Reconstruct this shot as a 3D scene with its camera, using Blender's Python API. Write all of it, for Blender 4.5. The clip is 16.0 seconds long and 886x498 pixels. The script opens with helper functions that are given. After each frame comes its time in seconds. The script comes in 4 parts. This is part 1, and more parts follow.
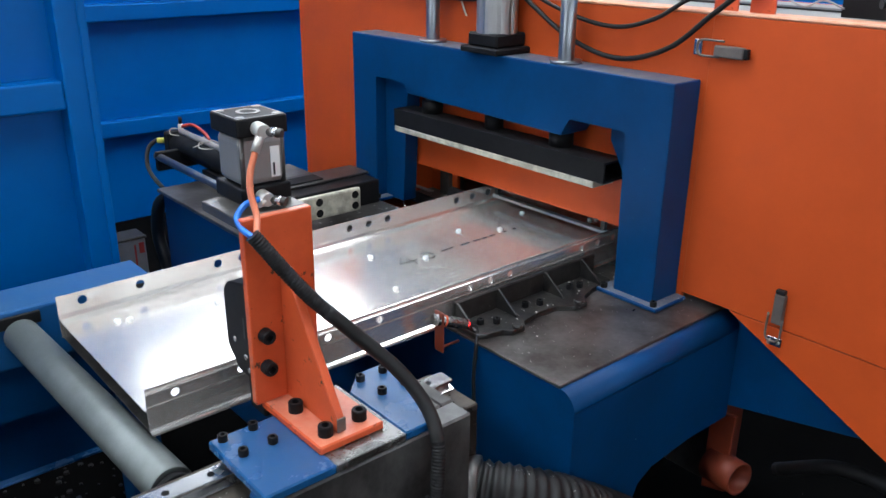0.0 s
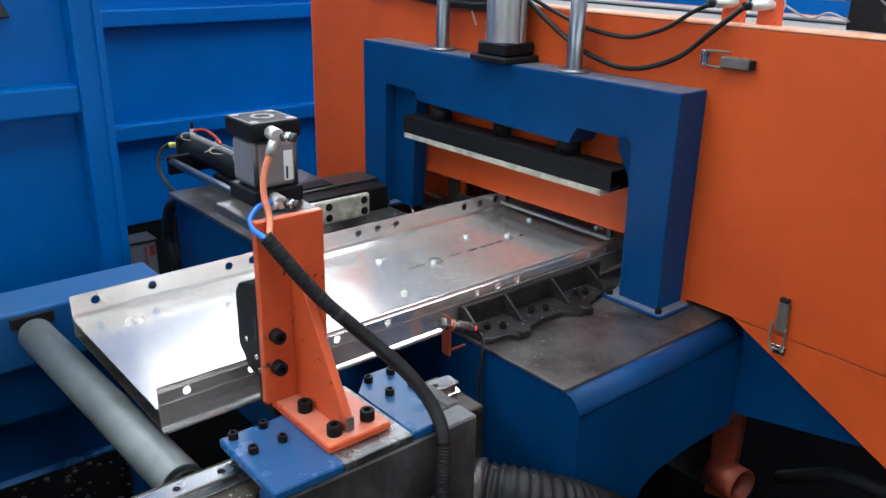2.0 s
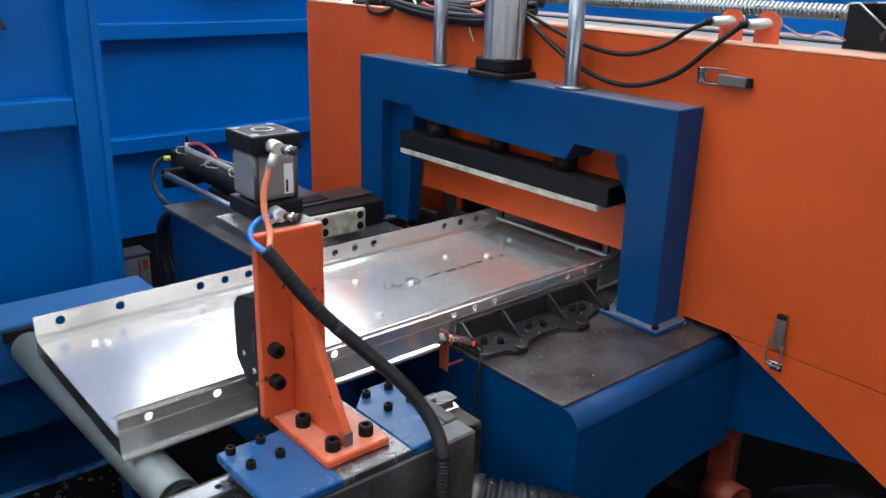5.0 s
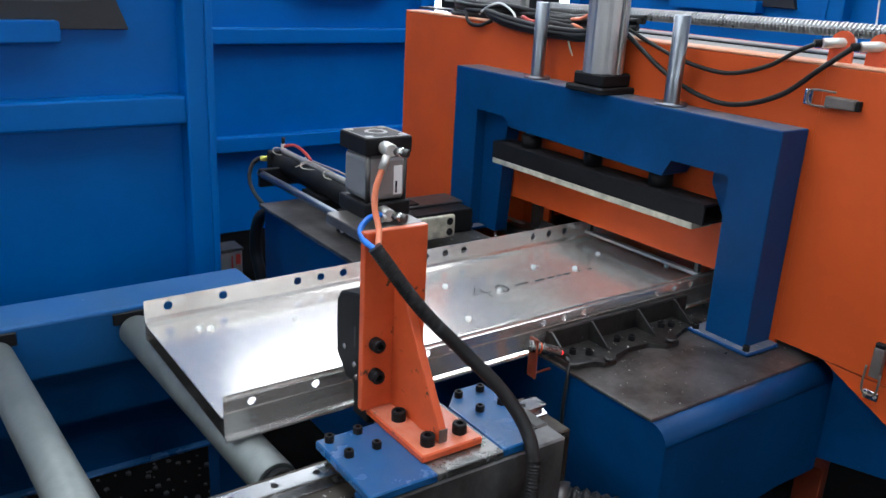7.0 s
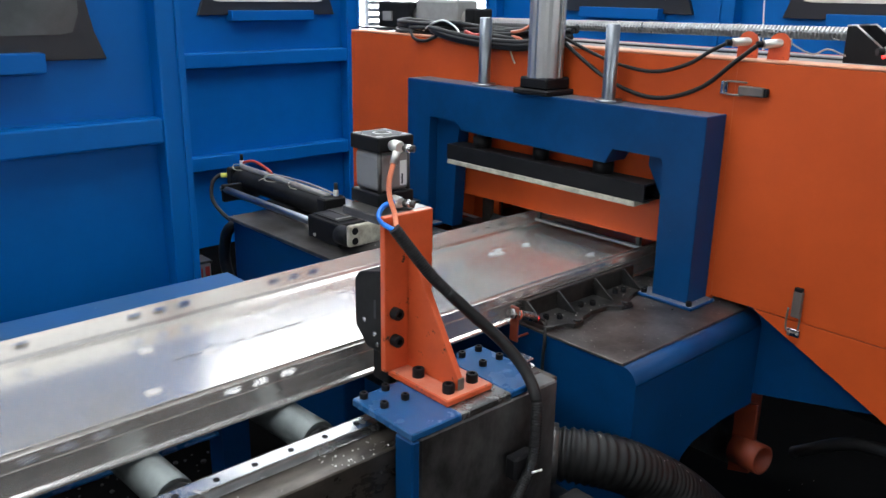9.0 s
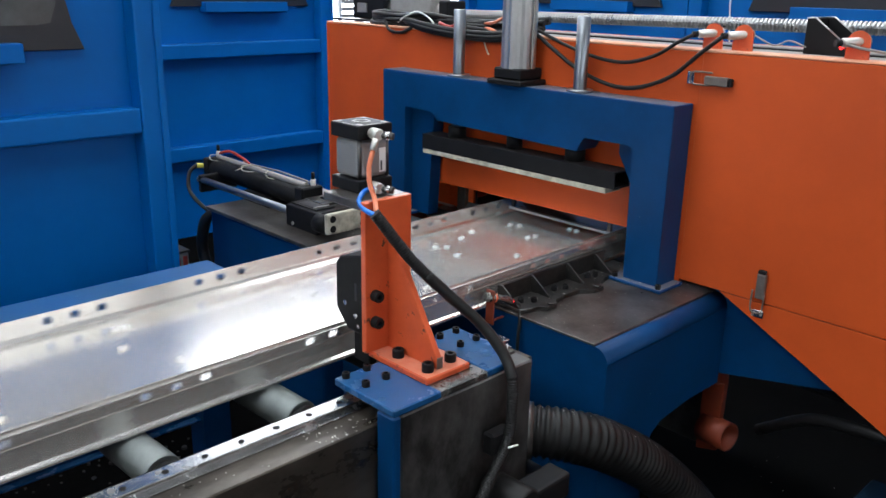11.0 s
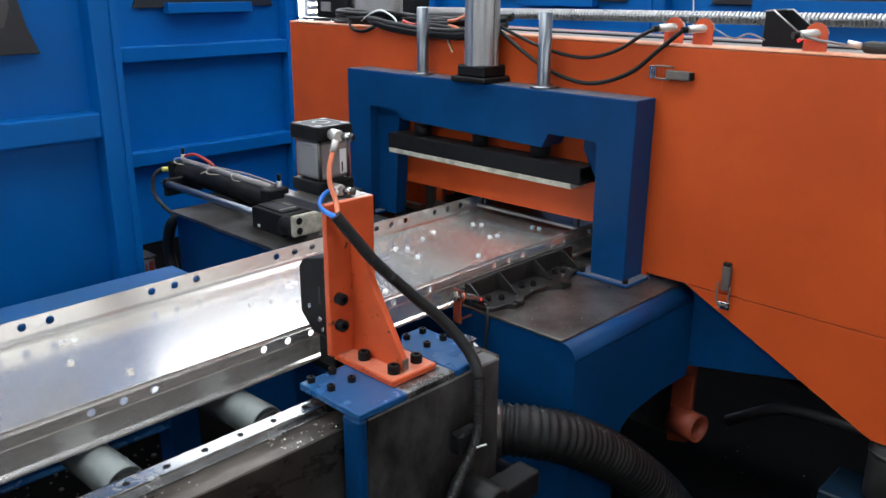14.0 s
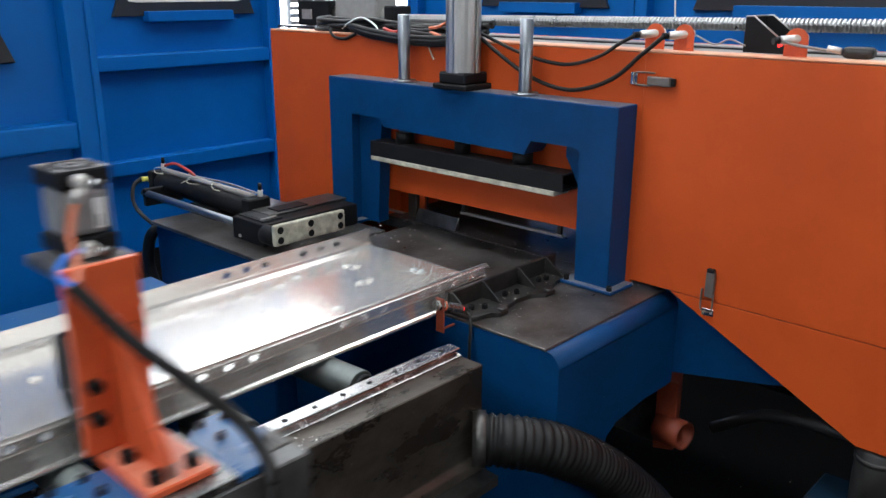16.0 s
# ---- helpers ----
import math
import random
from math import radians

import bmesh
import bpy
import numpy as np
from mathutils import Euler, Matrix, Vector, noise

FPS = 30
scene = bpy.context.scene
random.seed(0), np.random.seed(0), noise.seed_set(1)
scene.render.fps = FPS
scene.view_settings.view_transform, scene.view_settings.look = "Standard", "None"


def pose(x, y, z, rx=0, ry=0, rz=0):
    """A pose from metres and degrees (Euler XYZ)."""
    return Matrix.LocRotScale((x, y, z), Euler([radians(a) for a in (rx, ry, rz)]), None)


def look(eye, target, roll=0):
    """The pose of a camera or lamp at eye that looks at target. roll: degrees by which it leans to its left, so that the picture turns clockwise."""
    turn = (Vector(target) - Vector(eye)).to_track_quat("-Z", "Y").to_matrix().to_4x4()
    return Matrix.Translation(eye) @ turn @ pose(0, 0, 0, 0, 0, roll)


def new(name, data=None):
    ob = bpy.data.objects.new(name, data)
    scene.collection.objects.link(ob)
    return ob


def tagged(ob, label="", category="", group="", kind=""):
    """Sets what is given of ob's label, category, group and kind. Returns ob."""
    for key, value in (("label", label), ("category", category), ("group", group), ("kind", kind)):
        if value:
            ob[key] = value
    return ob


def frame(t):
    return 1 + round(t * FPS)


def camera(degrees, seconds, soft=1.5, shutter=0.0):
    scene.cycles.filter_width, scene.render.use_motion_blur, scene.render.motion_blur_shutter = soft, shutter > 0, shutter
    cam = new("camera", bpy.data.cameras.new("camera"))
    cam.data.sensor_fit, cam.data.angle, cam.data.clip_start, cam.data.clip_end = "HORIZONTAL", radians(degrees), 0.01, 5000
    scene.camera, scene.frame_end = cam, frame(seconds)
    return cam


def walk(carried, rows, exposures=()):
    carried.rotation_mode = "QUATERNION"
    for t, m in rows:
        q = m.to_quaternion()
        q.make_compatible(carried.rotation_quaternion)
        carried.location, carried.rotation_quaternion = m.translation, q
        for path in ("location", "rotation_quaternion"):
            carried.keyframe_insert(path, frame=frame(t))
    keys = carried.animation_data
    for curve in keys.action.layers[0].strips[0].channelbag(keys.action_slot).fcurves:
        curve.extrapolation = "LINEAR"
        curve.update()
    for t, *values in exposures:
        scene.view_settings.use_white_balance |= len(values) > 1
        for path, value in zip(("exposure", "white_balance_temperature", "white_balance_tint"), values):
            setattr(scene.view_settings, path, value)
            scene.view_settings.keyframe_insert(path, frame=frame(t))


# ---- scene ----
cam = camera(56.2, 16.0, soft=1.5, shutter=1.0)
PATH = [
    (0, (0.077, 0.086, 1.587), (1.288, 1.506, 0.869), 0.5),
    (0.5, (0.069, 0.087, 1.587), (1.28, 1.51, 0.875), 0.7),
    (1, (0.064, 0.082, 1.591), (1.271, 1.509, 0.879), 0.9),
    (1.5, (0.058, 0.075, 1.589), (1.263, 1.507, 0.883), 0.9),
    (2, (0.054, 0.066, 1.59), (1.258, 1.501, 0.89), 1.0),
    (2.5, (0.052, 0.064, 1.589), (1.268, 1.496, 0.902), 1.0),
    (3, (0.049, 0.065, 1.589), (1.261, 1.5, 0.901), 1.1),
    (5.3, (0.036, 0.081, 1.585), (1.266, 1.512, 0.924), 1.6),
    (5.5, (0.025, 0.086, 1.585), (1.249, 1.522, 0.921), 1.8),
    (6, (-0.034, 0.128, 1.577), (1.155, 1.587, 0.901), 2.7),
    (6.5, (-0.047, 0.123, 1.579), (1.097, 1.622, 0.914), 3.3),
    (7, (-0.037, 0.085, 1.579), (1.067, 1.625, 0.94), 3.0),
    (7.5, (-0.044, 0.052, 1.58), (1.047, 1.608, 0.957), 2.2),
    (8, (-0.13, 0.024, 1.59), (1.043, 1.526, 0.983), 1.2),
    (8.5, (-0.28, 0.013, 1.583), (0.973, 1.45, 0.979), 0.7),
    (9, (-0.389, -0.032, 1.586), (0.891, 1.384, 0.991), 0.9),
    (11.5, (-0.446, -0.075, 1.586), (0.888, 1.282, 0.969), 1.0),
    (12, (-0.438, -0.072, 1.583), (0.904, 1.275, 0.962), 0.9),
    (12.5, (-0.434, -0.07, 1.589), (0.914, 1.269, 0.965), 1.0),
    (13, (-0.427, -0.072, 1.588), (0.929, 1.261, 0.968), 1.0),
    (13.5, (-0.421, -0.077, 1.588), (0.939, 1.252, 0.968), 0.7),
    (14, (-0.414, -0.086, 1.59), (0.95, 1.24, 0.973), 0.3),
    (14.5, (-0.411, -0.091, 1.593), (0.955, 1.235, 0.979), 0.0),
    (15, (-0.4, -0.086, 1.593), (0.971, 1.235, 0.98), -0.4),
    (15.5, (-0.39, -0.088, 1.597), (0.987, 1.228, 0.988), -0.6),
    (16, (-0.388, -0.079, 1.588), (1.002, 1.227, 0.987), 0.1),
]
walk(cam, [(t, look(eye, target, roll)) for t, eye, target, roll in PATH], [(0, 0.27, 6100, 10), (5.5, 0.2, 6080, 10), (7.0, 0.07, 6100, 10), (9.0, 0.05, 6350, 10), (12.0, 0.06, 6300, 10), (16, 0.05, 6400, 10)])

# ---- world, light ----
world = bpy.data.worlds.new("world")
scene.world = world
world.use_nodes = True
sky = world.node_tree.nodes.new("ShaderNodeTexSky")
sky.sky_type = "NISHITA"
sky.sun_disc = False
sky.sun_elevation, sky.sun_rotation = radians(40), radians(30)
world.node_tree.links.new(sky.outputs[0], world.node_tree.nodes["Background"].inputs[0])
world.node_tree.nodes["Background"].inputs[1].default_value = 0.08
scene.view_settings.exposure = 0.0
# Glow strengths; all but NORTH belong to unseen panes added for fill.
TOP_FILL, NORTH, PALE, SOUTH, WEST = 7.0, 7.0, 3.3, 1.5, 1.75


# ---- materials ----
def material(name, color, rough=0.5, metal=0.0, dark=None, scale=8.0, amount=0.5, bump=0.1, fine=120.0,
             speck=None, stretch=None, coat=0.0, emit=0.0, rvar=0.12, spec=0.5, dust=None):
    """A painted, metal or rubber surface with stains at a large and grain at a small scale."""
    m = bpy.data.materials.new(name)
    m.use_nodes = True
    nt = m.node_tree
    b = nt.nodes["Principled BSDF"]
    b.inputs["Metallic"].default_value = metal
    b.inputs["Specular IOR Level"].default_value = spec
    b.inputs["Coat Weight"].default_value = coat
    b.inputs["Coat Roughness"].default_value = 0.25
    tc = nt.nodes.new("ShaderNodeTexCoord")
    mp = nt.nodes.new("ShaderNodeMapping")
    nt.links.new(tc.outputs["Object"], mp.inputs[0])
    if stretch:
        mp.inputs["Scale"].default_value = stretch

    def noise_at(sc, detail, rough_n):
        n = nt.nodes.new("ShaderNodeTexNoise")
        n.inputs["Scale"].default_value, n.inputs["Detail"].default_value, n.inputs["Roughness"].default_value = sc, detail, rough_n
        nt.links.new(mp.outputs[0], n.inputs["Vector"])
        return n
    big, small = noise_at(scale, 6, 0.65), noise_at(fine, 3, 0.6)
    ramp = nt.nodes.new("ShaderNodeValToRGB")
    ramp.color_ramp.elements[0].position, ramp.color_ramp.elements[1].position = 0.38, 0.68
    dark = dark or tuple(c * 0.6 for c in color)
    mixed = tuple(d * amount + c * (1 - amount) for c, d in zip(color, dark))
    ramp.color_ramp.elements[0].color, ramp.color_ramp.elements[1].color = (*mixed, 1), (*color, 1)
    nt.links.new(big.outputs[0], ramp.inputs[0])
    last = ramp.outputs[0]
    if speck:
        v = noise_at(speck[1], 4, 0.7)
        r2 = nt.nodes.new("ShaderNodeValToRGB")
        r2.color_ramp.elements[0].position, r2.color_ramp.elements[1].position = speck[2], speck[2] + 0.03
        nt.links.new(v.outputs[0], r2.inputs[0])
        mix = nt.nodes.new("ShaderNodeMix")
        mix.data_type = "RGBA"
        nt.links.new(r2.outputs[0], mix.inputs[0])
        nt.links.new(last, mix.inputs[6])
        mix.inputs[7].default_value = (*speck[0], 1)
        last = mix.outputs[2]
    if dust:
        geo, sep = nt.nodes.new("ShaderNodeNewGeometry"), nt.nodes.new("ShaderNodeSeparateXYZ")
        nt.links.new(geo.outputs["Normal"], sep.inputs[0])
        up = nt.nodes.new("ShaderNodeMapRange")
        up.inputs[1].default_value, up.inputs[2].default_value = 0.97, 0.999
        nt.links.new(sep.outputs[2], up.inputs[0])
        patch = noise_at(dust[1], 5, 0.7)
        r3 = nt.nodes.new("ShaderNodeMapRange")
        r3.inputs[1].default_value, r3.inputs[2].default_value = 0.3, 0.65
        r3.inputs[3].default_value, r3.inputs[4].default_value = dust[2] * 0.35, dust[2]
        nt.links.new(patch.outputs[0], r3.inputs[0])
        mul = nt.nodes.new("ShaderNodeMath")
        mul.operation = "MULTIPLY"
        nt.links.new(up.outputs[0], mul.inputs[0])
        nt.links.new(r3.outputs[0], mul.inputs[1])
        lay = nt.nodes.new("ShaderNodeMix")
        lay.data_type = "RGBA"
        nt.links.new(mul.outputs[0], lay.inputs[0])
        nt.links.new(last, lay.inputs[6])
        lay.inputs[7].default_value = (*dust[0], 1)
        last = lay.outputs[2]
    nt.links.new(last, b.inputs["Base Color"])
    rr = nt.nodes.new("ShaderNodeMapRange")
    rr.inputs[3].default_value, rr.inputs[4].default_value = max(0.03, rough - rvar), min(1, rough + rvar)
    nt.links.new(big.outputs[0], rr.inputs[0])
    nt.links.new(rr.outputs[0], b.inputs["Roughness"])
    if bump:
        bp = nt.nodes.new("ShaderNodeBump")
        bp.inputs["Strength"].default_value, bp.inputs["Distance"].default_value = bump, 0.002
        nt.links.new(small.outputs[0], bp.inputs["Height"])
        nt.links.new(bp.outputs[0], b.inputs["Normal"])
    if emit:
        b.inputs["Emission Color"].default_value = (*color, 1)
        b.inputs["Emission Strength"].default_value = emit
    return m


BLUE = material("blue_paint", (0.0, 0.115, 0.41), 0.46, 0, (0.0, 0.088, 0.32), 3, 0.6, 0.08, 90, speck=((0.25, 0.3, 0.38), 38, 0.76), spec=0.2)
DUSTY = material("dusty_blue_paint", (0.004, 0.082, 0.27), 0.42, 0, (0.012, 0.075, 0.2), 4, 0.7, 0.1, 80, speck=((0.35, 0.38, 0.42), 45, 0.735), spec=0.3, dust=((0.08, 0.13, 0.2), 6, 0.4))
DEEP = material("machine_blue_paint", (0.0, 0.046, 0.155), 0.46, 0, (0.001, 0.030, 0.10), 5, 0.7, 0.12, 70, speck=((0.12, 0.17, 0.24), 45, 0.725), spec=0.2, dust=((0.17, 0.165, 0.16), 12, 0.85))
GLOSS = material("scuffed_blue_paint", (0.003, 0.074, 0.235), 0.26, 0, (0.02, 0.08, 0.18), 9, 0.7, 0.12, 120, speck=((0.42, 0.45, 0.48), 30, 0.70), spec=0.6, dust=((0.11, 0.14, 0.18), 22, 0.15))
ORANGE = material("orange_paint", (0.585, 0.085, 0.0145), 0.45, 0, (0.46, 0.066, 0.013), 2.5, 0.8, 0.12, 140, speck=((0.24, 0.06, 0.03), 22, 0.74), spec=0.25)
BRIGHT = material("bracket_orange_paint", (0.66, 0.105, 0.03), 0.36, 0, (0.46, 0.062, 0.018), 9, 0.6, 0.12, 90, speck=((0.06, 0.022, 0.014), 34, 0.65), dust=((0.62, 0.36, 0.26), 26, 0.5))
RED = material("orange_pipe_paint", (0.26, 0.042, 0.015), 0.55, 0, (0.12, 0.022, 0.01), 12, 0.6, 0.15, 80)
TRAY = material("galvanised_steel", (0.81, 0.775, 0.735), 0.21, 0.74, (0.72, 0.69, 0.655), 3, 0.4, 0.0, 260, stretch=(0.5, 1.5, 1), rvar=0.04)
ROD = material("ground_rod_steel", (0.30, 0.32, 0.35), 0.32, 0.95, (0.22, 0.24, 0.26), 14, 0.5, 0.03, 160)
# Near-white base puts the burrs' glint into their colour.
BURR = material("glint_white_burr", (0.90, 0.90, 0.88), 0.4, 0.4, (0.8, 0.8, 0.78), 30, 0.3, 0.02, 200)
STEEL = material("bright_steel", (0.62, 0.62, 0.62), 0.25, 1.0, (0.4, 0.4, 0.4), 14, 0.5, 0.05, 160)
TABLE = material("oily_dark_steel", (0.22, 0.21, 0.20), 0.34, 0.65, (0.06, 0.05, 0.045), 6, 0.95, 0.2, 70, speck=((0.42, 0.42, 0.42), 100, 0.745), rvar=0.2)
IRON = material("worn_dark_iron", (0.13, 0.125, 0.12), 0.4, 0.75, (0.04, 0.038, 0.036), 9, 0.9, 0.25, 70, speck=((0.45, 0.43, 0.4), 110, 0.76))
BARE = material("scuffed_bare_steel", (0.34, 0.33, 0.32), 0.26, 0.8, (0.09, 0.085, 0.08), 12, 0.9, 0.15, 90, rvar=0.15)
BLACK = material("black_oxide", (0.008, 0.008, 0.009), 0.5, 0.0, (0.014, 0.014, 0.015), 10, 0.6, 0.1, 120, spec=0.12)
RUBBER = material("black_rubber", (0.008, 0.008, 0.0085), 0.5, 0, (0.016, 0.016, 0.016), 12, 0.6, 0.1, 90, spec=0.3)
DUCT = material("dusty_black_hose", (0.005, 0.005, 0.0052), 0.5, 0, (0.012, 0.012, 0.012), 14, 0.8, 0.3, 60, speck=((0.5, 0.5, 0.5), 95, 0.70), spec=0.25)
BARREL = material("dull_cylinder_tube", (0.30, 0.295, 0.29), 0.5, 0.6, (0.22, 0.215, 0.21), 10, 0.4, 0.05, 200)
DULL = material("dull_brown_steel", (0.20, 0.17, 0.15), 0.5, 0.5, (0.12, 0.10, 0.09), 20, 0.6, 0.1, 120)
ALU = material("anodised_aluminium", (0.50, 0.49, 0.48), 0.35, 0.9, (0.4, 0.39, 0.38), 10, 0.4, 0.05, 200)
ROLLER = material("grey_zinc_roller", (0.20, 0.22, 0.215), 0.48, 0.55, (0.12, 0.135, 0.13), 10, 0.75, 0.15, 80, speck=((0.4, 0.42, 0.42), 30, 0.74))
CREAM = material("cream_plastic", (0.60, 0.57, 0.46), 0.5, 0, (0.26, 0.24, 0.19), 24, 0.85, 0.15, 90)
NICKEL = material("nickel_fitting", (0.66, 0.64, 0.60), 0.42, 0.7, (0.5, 0.48, 0.44), 30, 0.4, 0.03, 200)
WHITE = material("white_label", (0.80, 0.80, 0.78), 0.5, 0, (0.7, 0.7, 0.68), 20, 0.4, 0.02, 100)
INK = material("dark_ink", (0.015, 0.015, 0.02), 0.6, 0, bump=0)
TUBE_O = material("orange_air_tube", (0.72, 0.22, 0.11), 0.35, 0, (0.6, 0.14, 0.06), 20, 0.4, 0.02, 100)
TUBE_B = material("blue_air_tube", (0.01, 0.16, 0.62), 0.3, 0, (0.008, 0.12, 0.5), 20, 0.4, 0.02, 100)
TUBE_R = material("red_air_tube", (0.45, 0.04, 0.03), 0.4, 0, bump=0)
GREY = material("grey_plastic", (0.30, 0.29, 0.28), 0.5, 0, (0.2, 0.19, 0.18), 15, 0.6, 0.1, 90)
YELLOW = material("yellow_tape", (0.75, 0.72, 0.12), 0.5, 0, bump=0)
LED = material("red_indicator", (1.0, 0.02, 0.02), 0.3, 0, bump=0, emit=4.0)
GRIME = material("oil_grimed_steel", (0.15, 0.148, 0.145), 0.36, 0.5, (0.02, 0.019, 0.019), 5, 0.95, 0.3, 55, speck=((0.34, 0.34, 0.34), 22, 0.70), stretch=(1.2, 1, 0.8))
CAST = material("oily_black_casting", (0.008, 0.008, 0.009), 0.34, 0.1, (0.04, 0.037, 0.033), 18, 0.8, 0.5, 60, speck=((0.4, 0.4, 0.4), 70, 0.70), spec=0.4)
RUST = material("rusty_block", (0.12, 0.035, 0.02), 0.6, 0.2, (0.05, 0.024, 0.016), 20, 0.8, 0.2, 80)
# Near-black base stands in for the shade round the machine's foot.
FLOOR = material("shade_dark_concrete", (0.0035, 0.0034, 0.0033), 0.95, 0, (0.0012, 0.0012, 0.0012), 2.5, 0.9, 0.4, 40, speck=((0.2, 0.2, 0.2), 60, 0.78), spec=0.02)
HALL = material("hall_panel", (0.45, 0.46, 0.47), 0.7, 0, (0.35, 0.36, 0.37), 0.5, 0.6, 0.1, 20)
ROOF = material("hall_roof", (0.35, 0.36, 0.37), 0.8, 0, (0.25, 0.26, 0.27), 0.5, 0.6, 0.1, 20)
DAY = material("daylight_pane", (0.95, 0.98, 1.0), 0.3, 0, bump=0, emit=NORTH)
# The next four glow on panes added out of view for fill.
DAY_PALE = material("tray_fill_pane", (0.95, 0.98, 1.0), 0.3, 0, bump=0, emit=PALE)
DAY_SOUTH = material("south_fill_pane", (0.94, 0.98, 1.0), 0.3, 0, bump=0, emit=SOUTH)
DAY_WEST = material("west_fill_pane", (0.94, 0.98, 1.0), 0.3, 0, bump=0, emit=WEST)
TOPLIGHT = material("skylight_pane", (0.94, 0.98, 1.0), 0.3, 0, bump=0, emit=TOP_FILL)
GASKET = material("window_gasket", (0.012, 0.014, 0.018), 0.45, 0, (0.02, 0.02, 0.024), 10, 0.5, 0.05, 90)
# Cream tone puts the lit cabin interior into the dusty glass.
PANE = material("dusty_lit_window_glass", (0.78, 0.73, 0.65), 0.12, 0, (0.62, 0.58, 0.51), 3, 0.8, 0.0, 20)
# Dark grey puts the dim cabin interior into the glass colour.
DIMGLASS = material("dim_window_glass", (0.11, 0.12, 0.12), 0.12, 0, (0.05, 0.055, 0.055), 2, 0.8, 0.0, 20)
BEAM = material("brown_oily_beam", (0.14, 0.12, 0.10), 0.3, 0.55, (0.03, 0.024, 0.02), 7, 0.95, 0.25, 70, speck=((0.5, 0.48, 0.45), 60, 0.72), rvar=0.22, stretch=(0.5, 1, 1))
THREAD = material("rolled_screw_steel", (0.42, 0.42, 0.42), 0.3, 1.0, (0.3, 0.3, 0.3), 20, 0.5, 0.03, 160)
SHELL = material("grey_dusty_shell", (0.03, 0.028, 0.027), 0.5, 0.2, (0.014, 0.013, 0.013), 14, 0.8, 0.2, 70)
NAVY = material("oily_navy_paint", (0.003, 0.016, 0.036), 0.5, 0, (0.003, 0.009, 0.016), 6, 0.8, 0.15, 70, spec=0.2)


# ---- builders ----
def box(bm, x0, x1, y0, y1, z0, z1, bevel=0.0, seg=1):
    vs = [bm.verts.new((x, y, z)) for x in (x0, x1) for y in (y0, y1) for z in (z0, z1)]
    fs = [bm.faces.new([vs[i] for i in f]) for f in ((0, 1, 3, 2), (4, 6, 7, 5), (0, 4, 5, 1), (2, 3, 7, 6), (0, 2, 6, 4), (1, 5, 7, 3))]
    if bevel:
        edges = list({e for f in fs for e in f.edges})
        bmesh.ops.bevel(bm, geom=edges, offset=bevel, segments=seg, profile=0.5, affect="EDGES")
    return bm


def prism(bm, outline, axis, a, b, bevel=0.0, seg=1):
    """Extrudes a closed outline (u, v) along an axis from a to b; for x: (y, z), for y: (x, z), for z: (x, y)."""
    def at(u, v, w):
        return {"x": (w, u, v), "y": (u, w, v), "z": (u, v, w)}[axis]
    lo, hi = [bm.verts.new(at(u, v, a)) for u, v in outline], [bm.verts.new(at(u, v, b)) for u, v in outline]
    n = len(outline)
    fs = [bm.faces.new(lo), bm.faces.new(hi[::-1])]
    fs += [bm.faces.new((lo[i], hi[i], hi[(i + 1) % n], lo[(i + 1) % n])) for i in range(n)]
    if bevel:
        edges = list({e for f in fs for e in f.edges})
        bmesh.ops.bevel(bm, geom=edges, offset=bevel, segments=seg, profile=0.5, affect="EDGES")
    bmesh.ops.recalc_face_normals(bm, faces=bm.faces)
    return bm


def smooth_curve(points, steps):
    """Points along a Catmull-Rom curve."""
    p = [Vector(q) for q in points]
    p = [2 * p[0] - p[1]] + p + [2 * p[-1] - p[-2]]
    out = []
    for i in range(1, len(p) - 2):
        for k in range(steps):
            t = k / steps
            a, b, c, d = p[i - 1], p[i], p[i + 1], p[i + 2]
            out.append(0.5 * ((2 * b) + (c - a) * t + (2 * a - 5 * b + 4 * c - d) * t * t + (3 * b - a - 3 * c + d) * t ** 3))
    out.append(p[-2])
    return out


def sweep(bm, pts, radius, seg=12, caps=True):
    """A round tube along points; radius is a number or a function of the index."""
    pts = [Vector(p) for p in pts]
    up, rings = None, []
    for i, p in enumerate(pts):
        d = (pts[min(i + 1, len(pts) - 1)] - pts[max(i - 1, 0)]).normalized()
        if up is None:
            up = d.orthogonal().normalized()
        up = (up - d * up.dot(d)).normalized()
        side = d.cross(up)
        r = radius(i) if callable(radius) else radius
        rings.append([bm.verts.new(p + (up * math.cos(2 * math.pi * k / seg) + side * math.sin(2 * math.pi * k / seg)) * r) for k in range(seg)])
    for a, b in zip(rings, rings[1:]):
        for k in range(seg):
            f = bm.faces.new((a[k], a[(k + 1) % seg], b[(k + 1) % seg], b[k]))
            f.smooth = True
    if caps:
        bm.faces.new(rings[0][::-1])
        bm.faces.new(rings[-1])
    return bm


def rod(bm, p, q, r, seg=20, chamfer=0.0):
    p, q = Vector(p), Vector(q)
    d = (q - p).normalized()
    if not chamfer:
        return sweep(bm, [p, q], r, seg)
    return sweep(bm, [p, p + d * chamfer, q - d * chamfer, q], lambda i: r - chamfer if i in (0, 3) else r, seg)


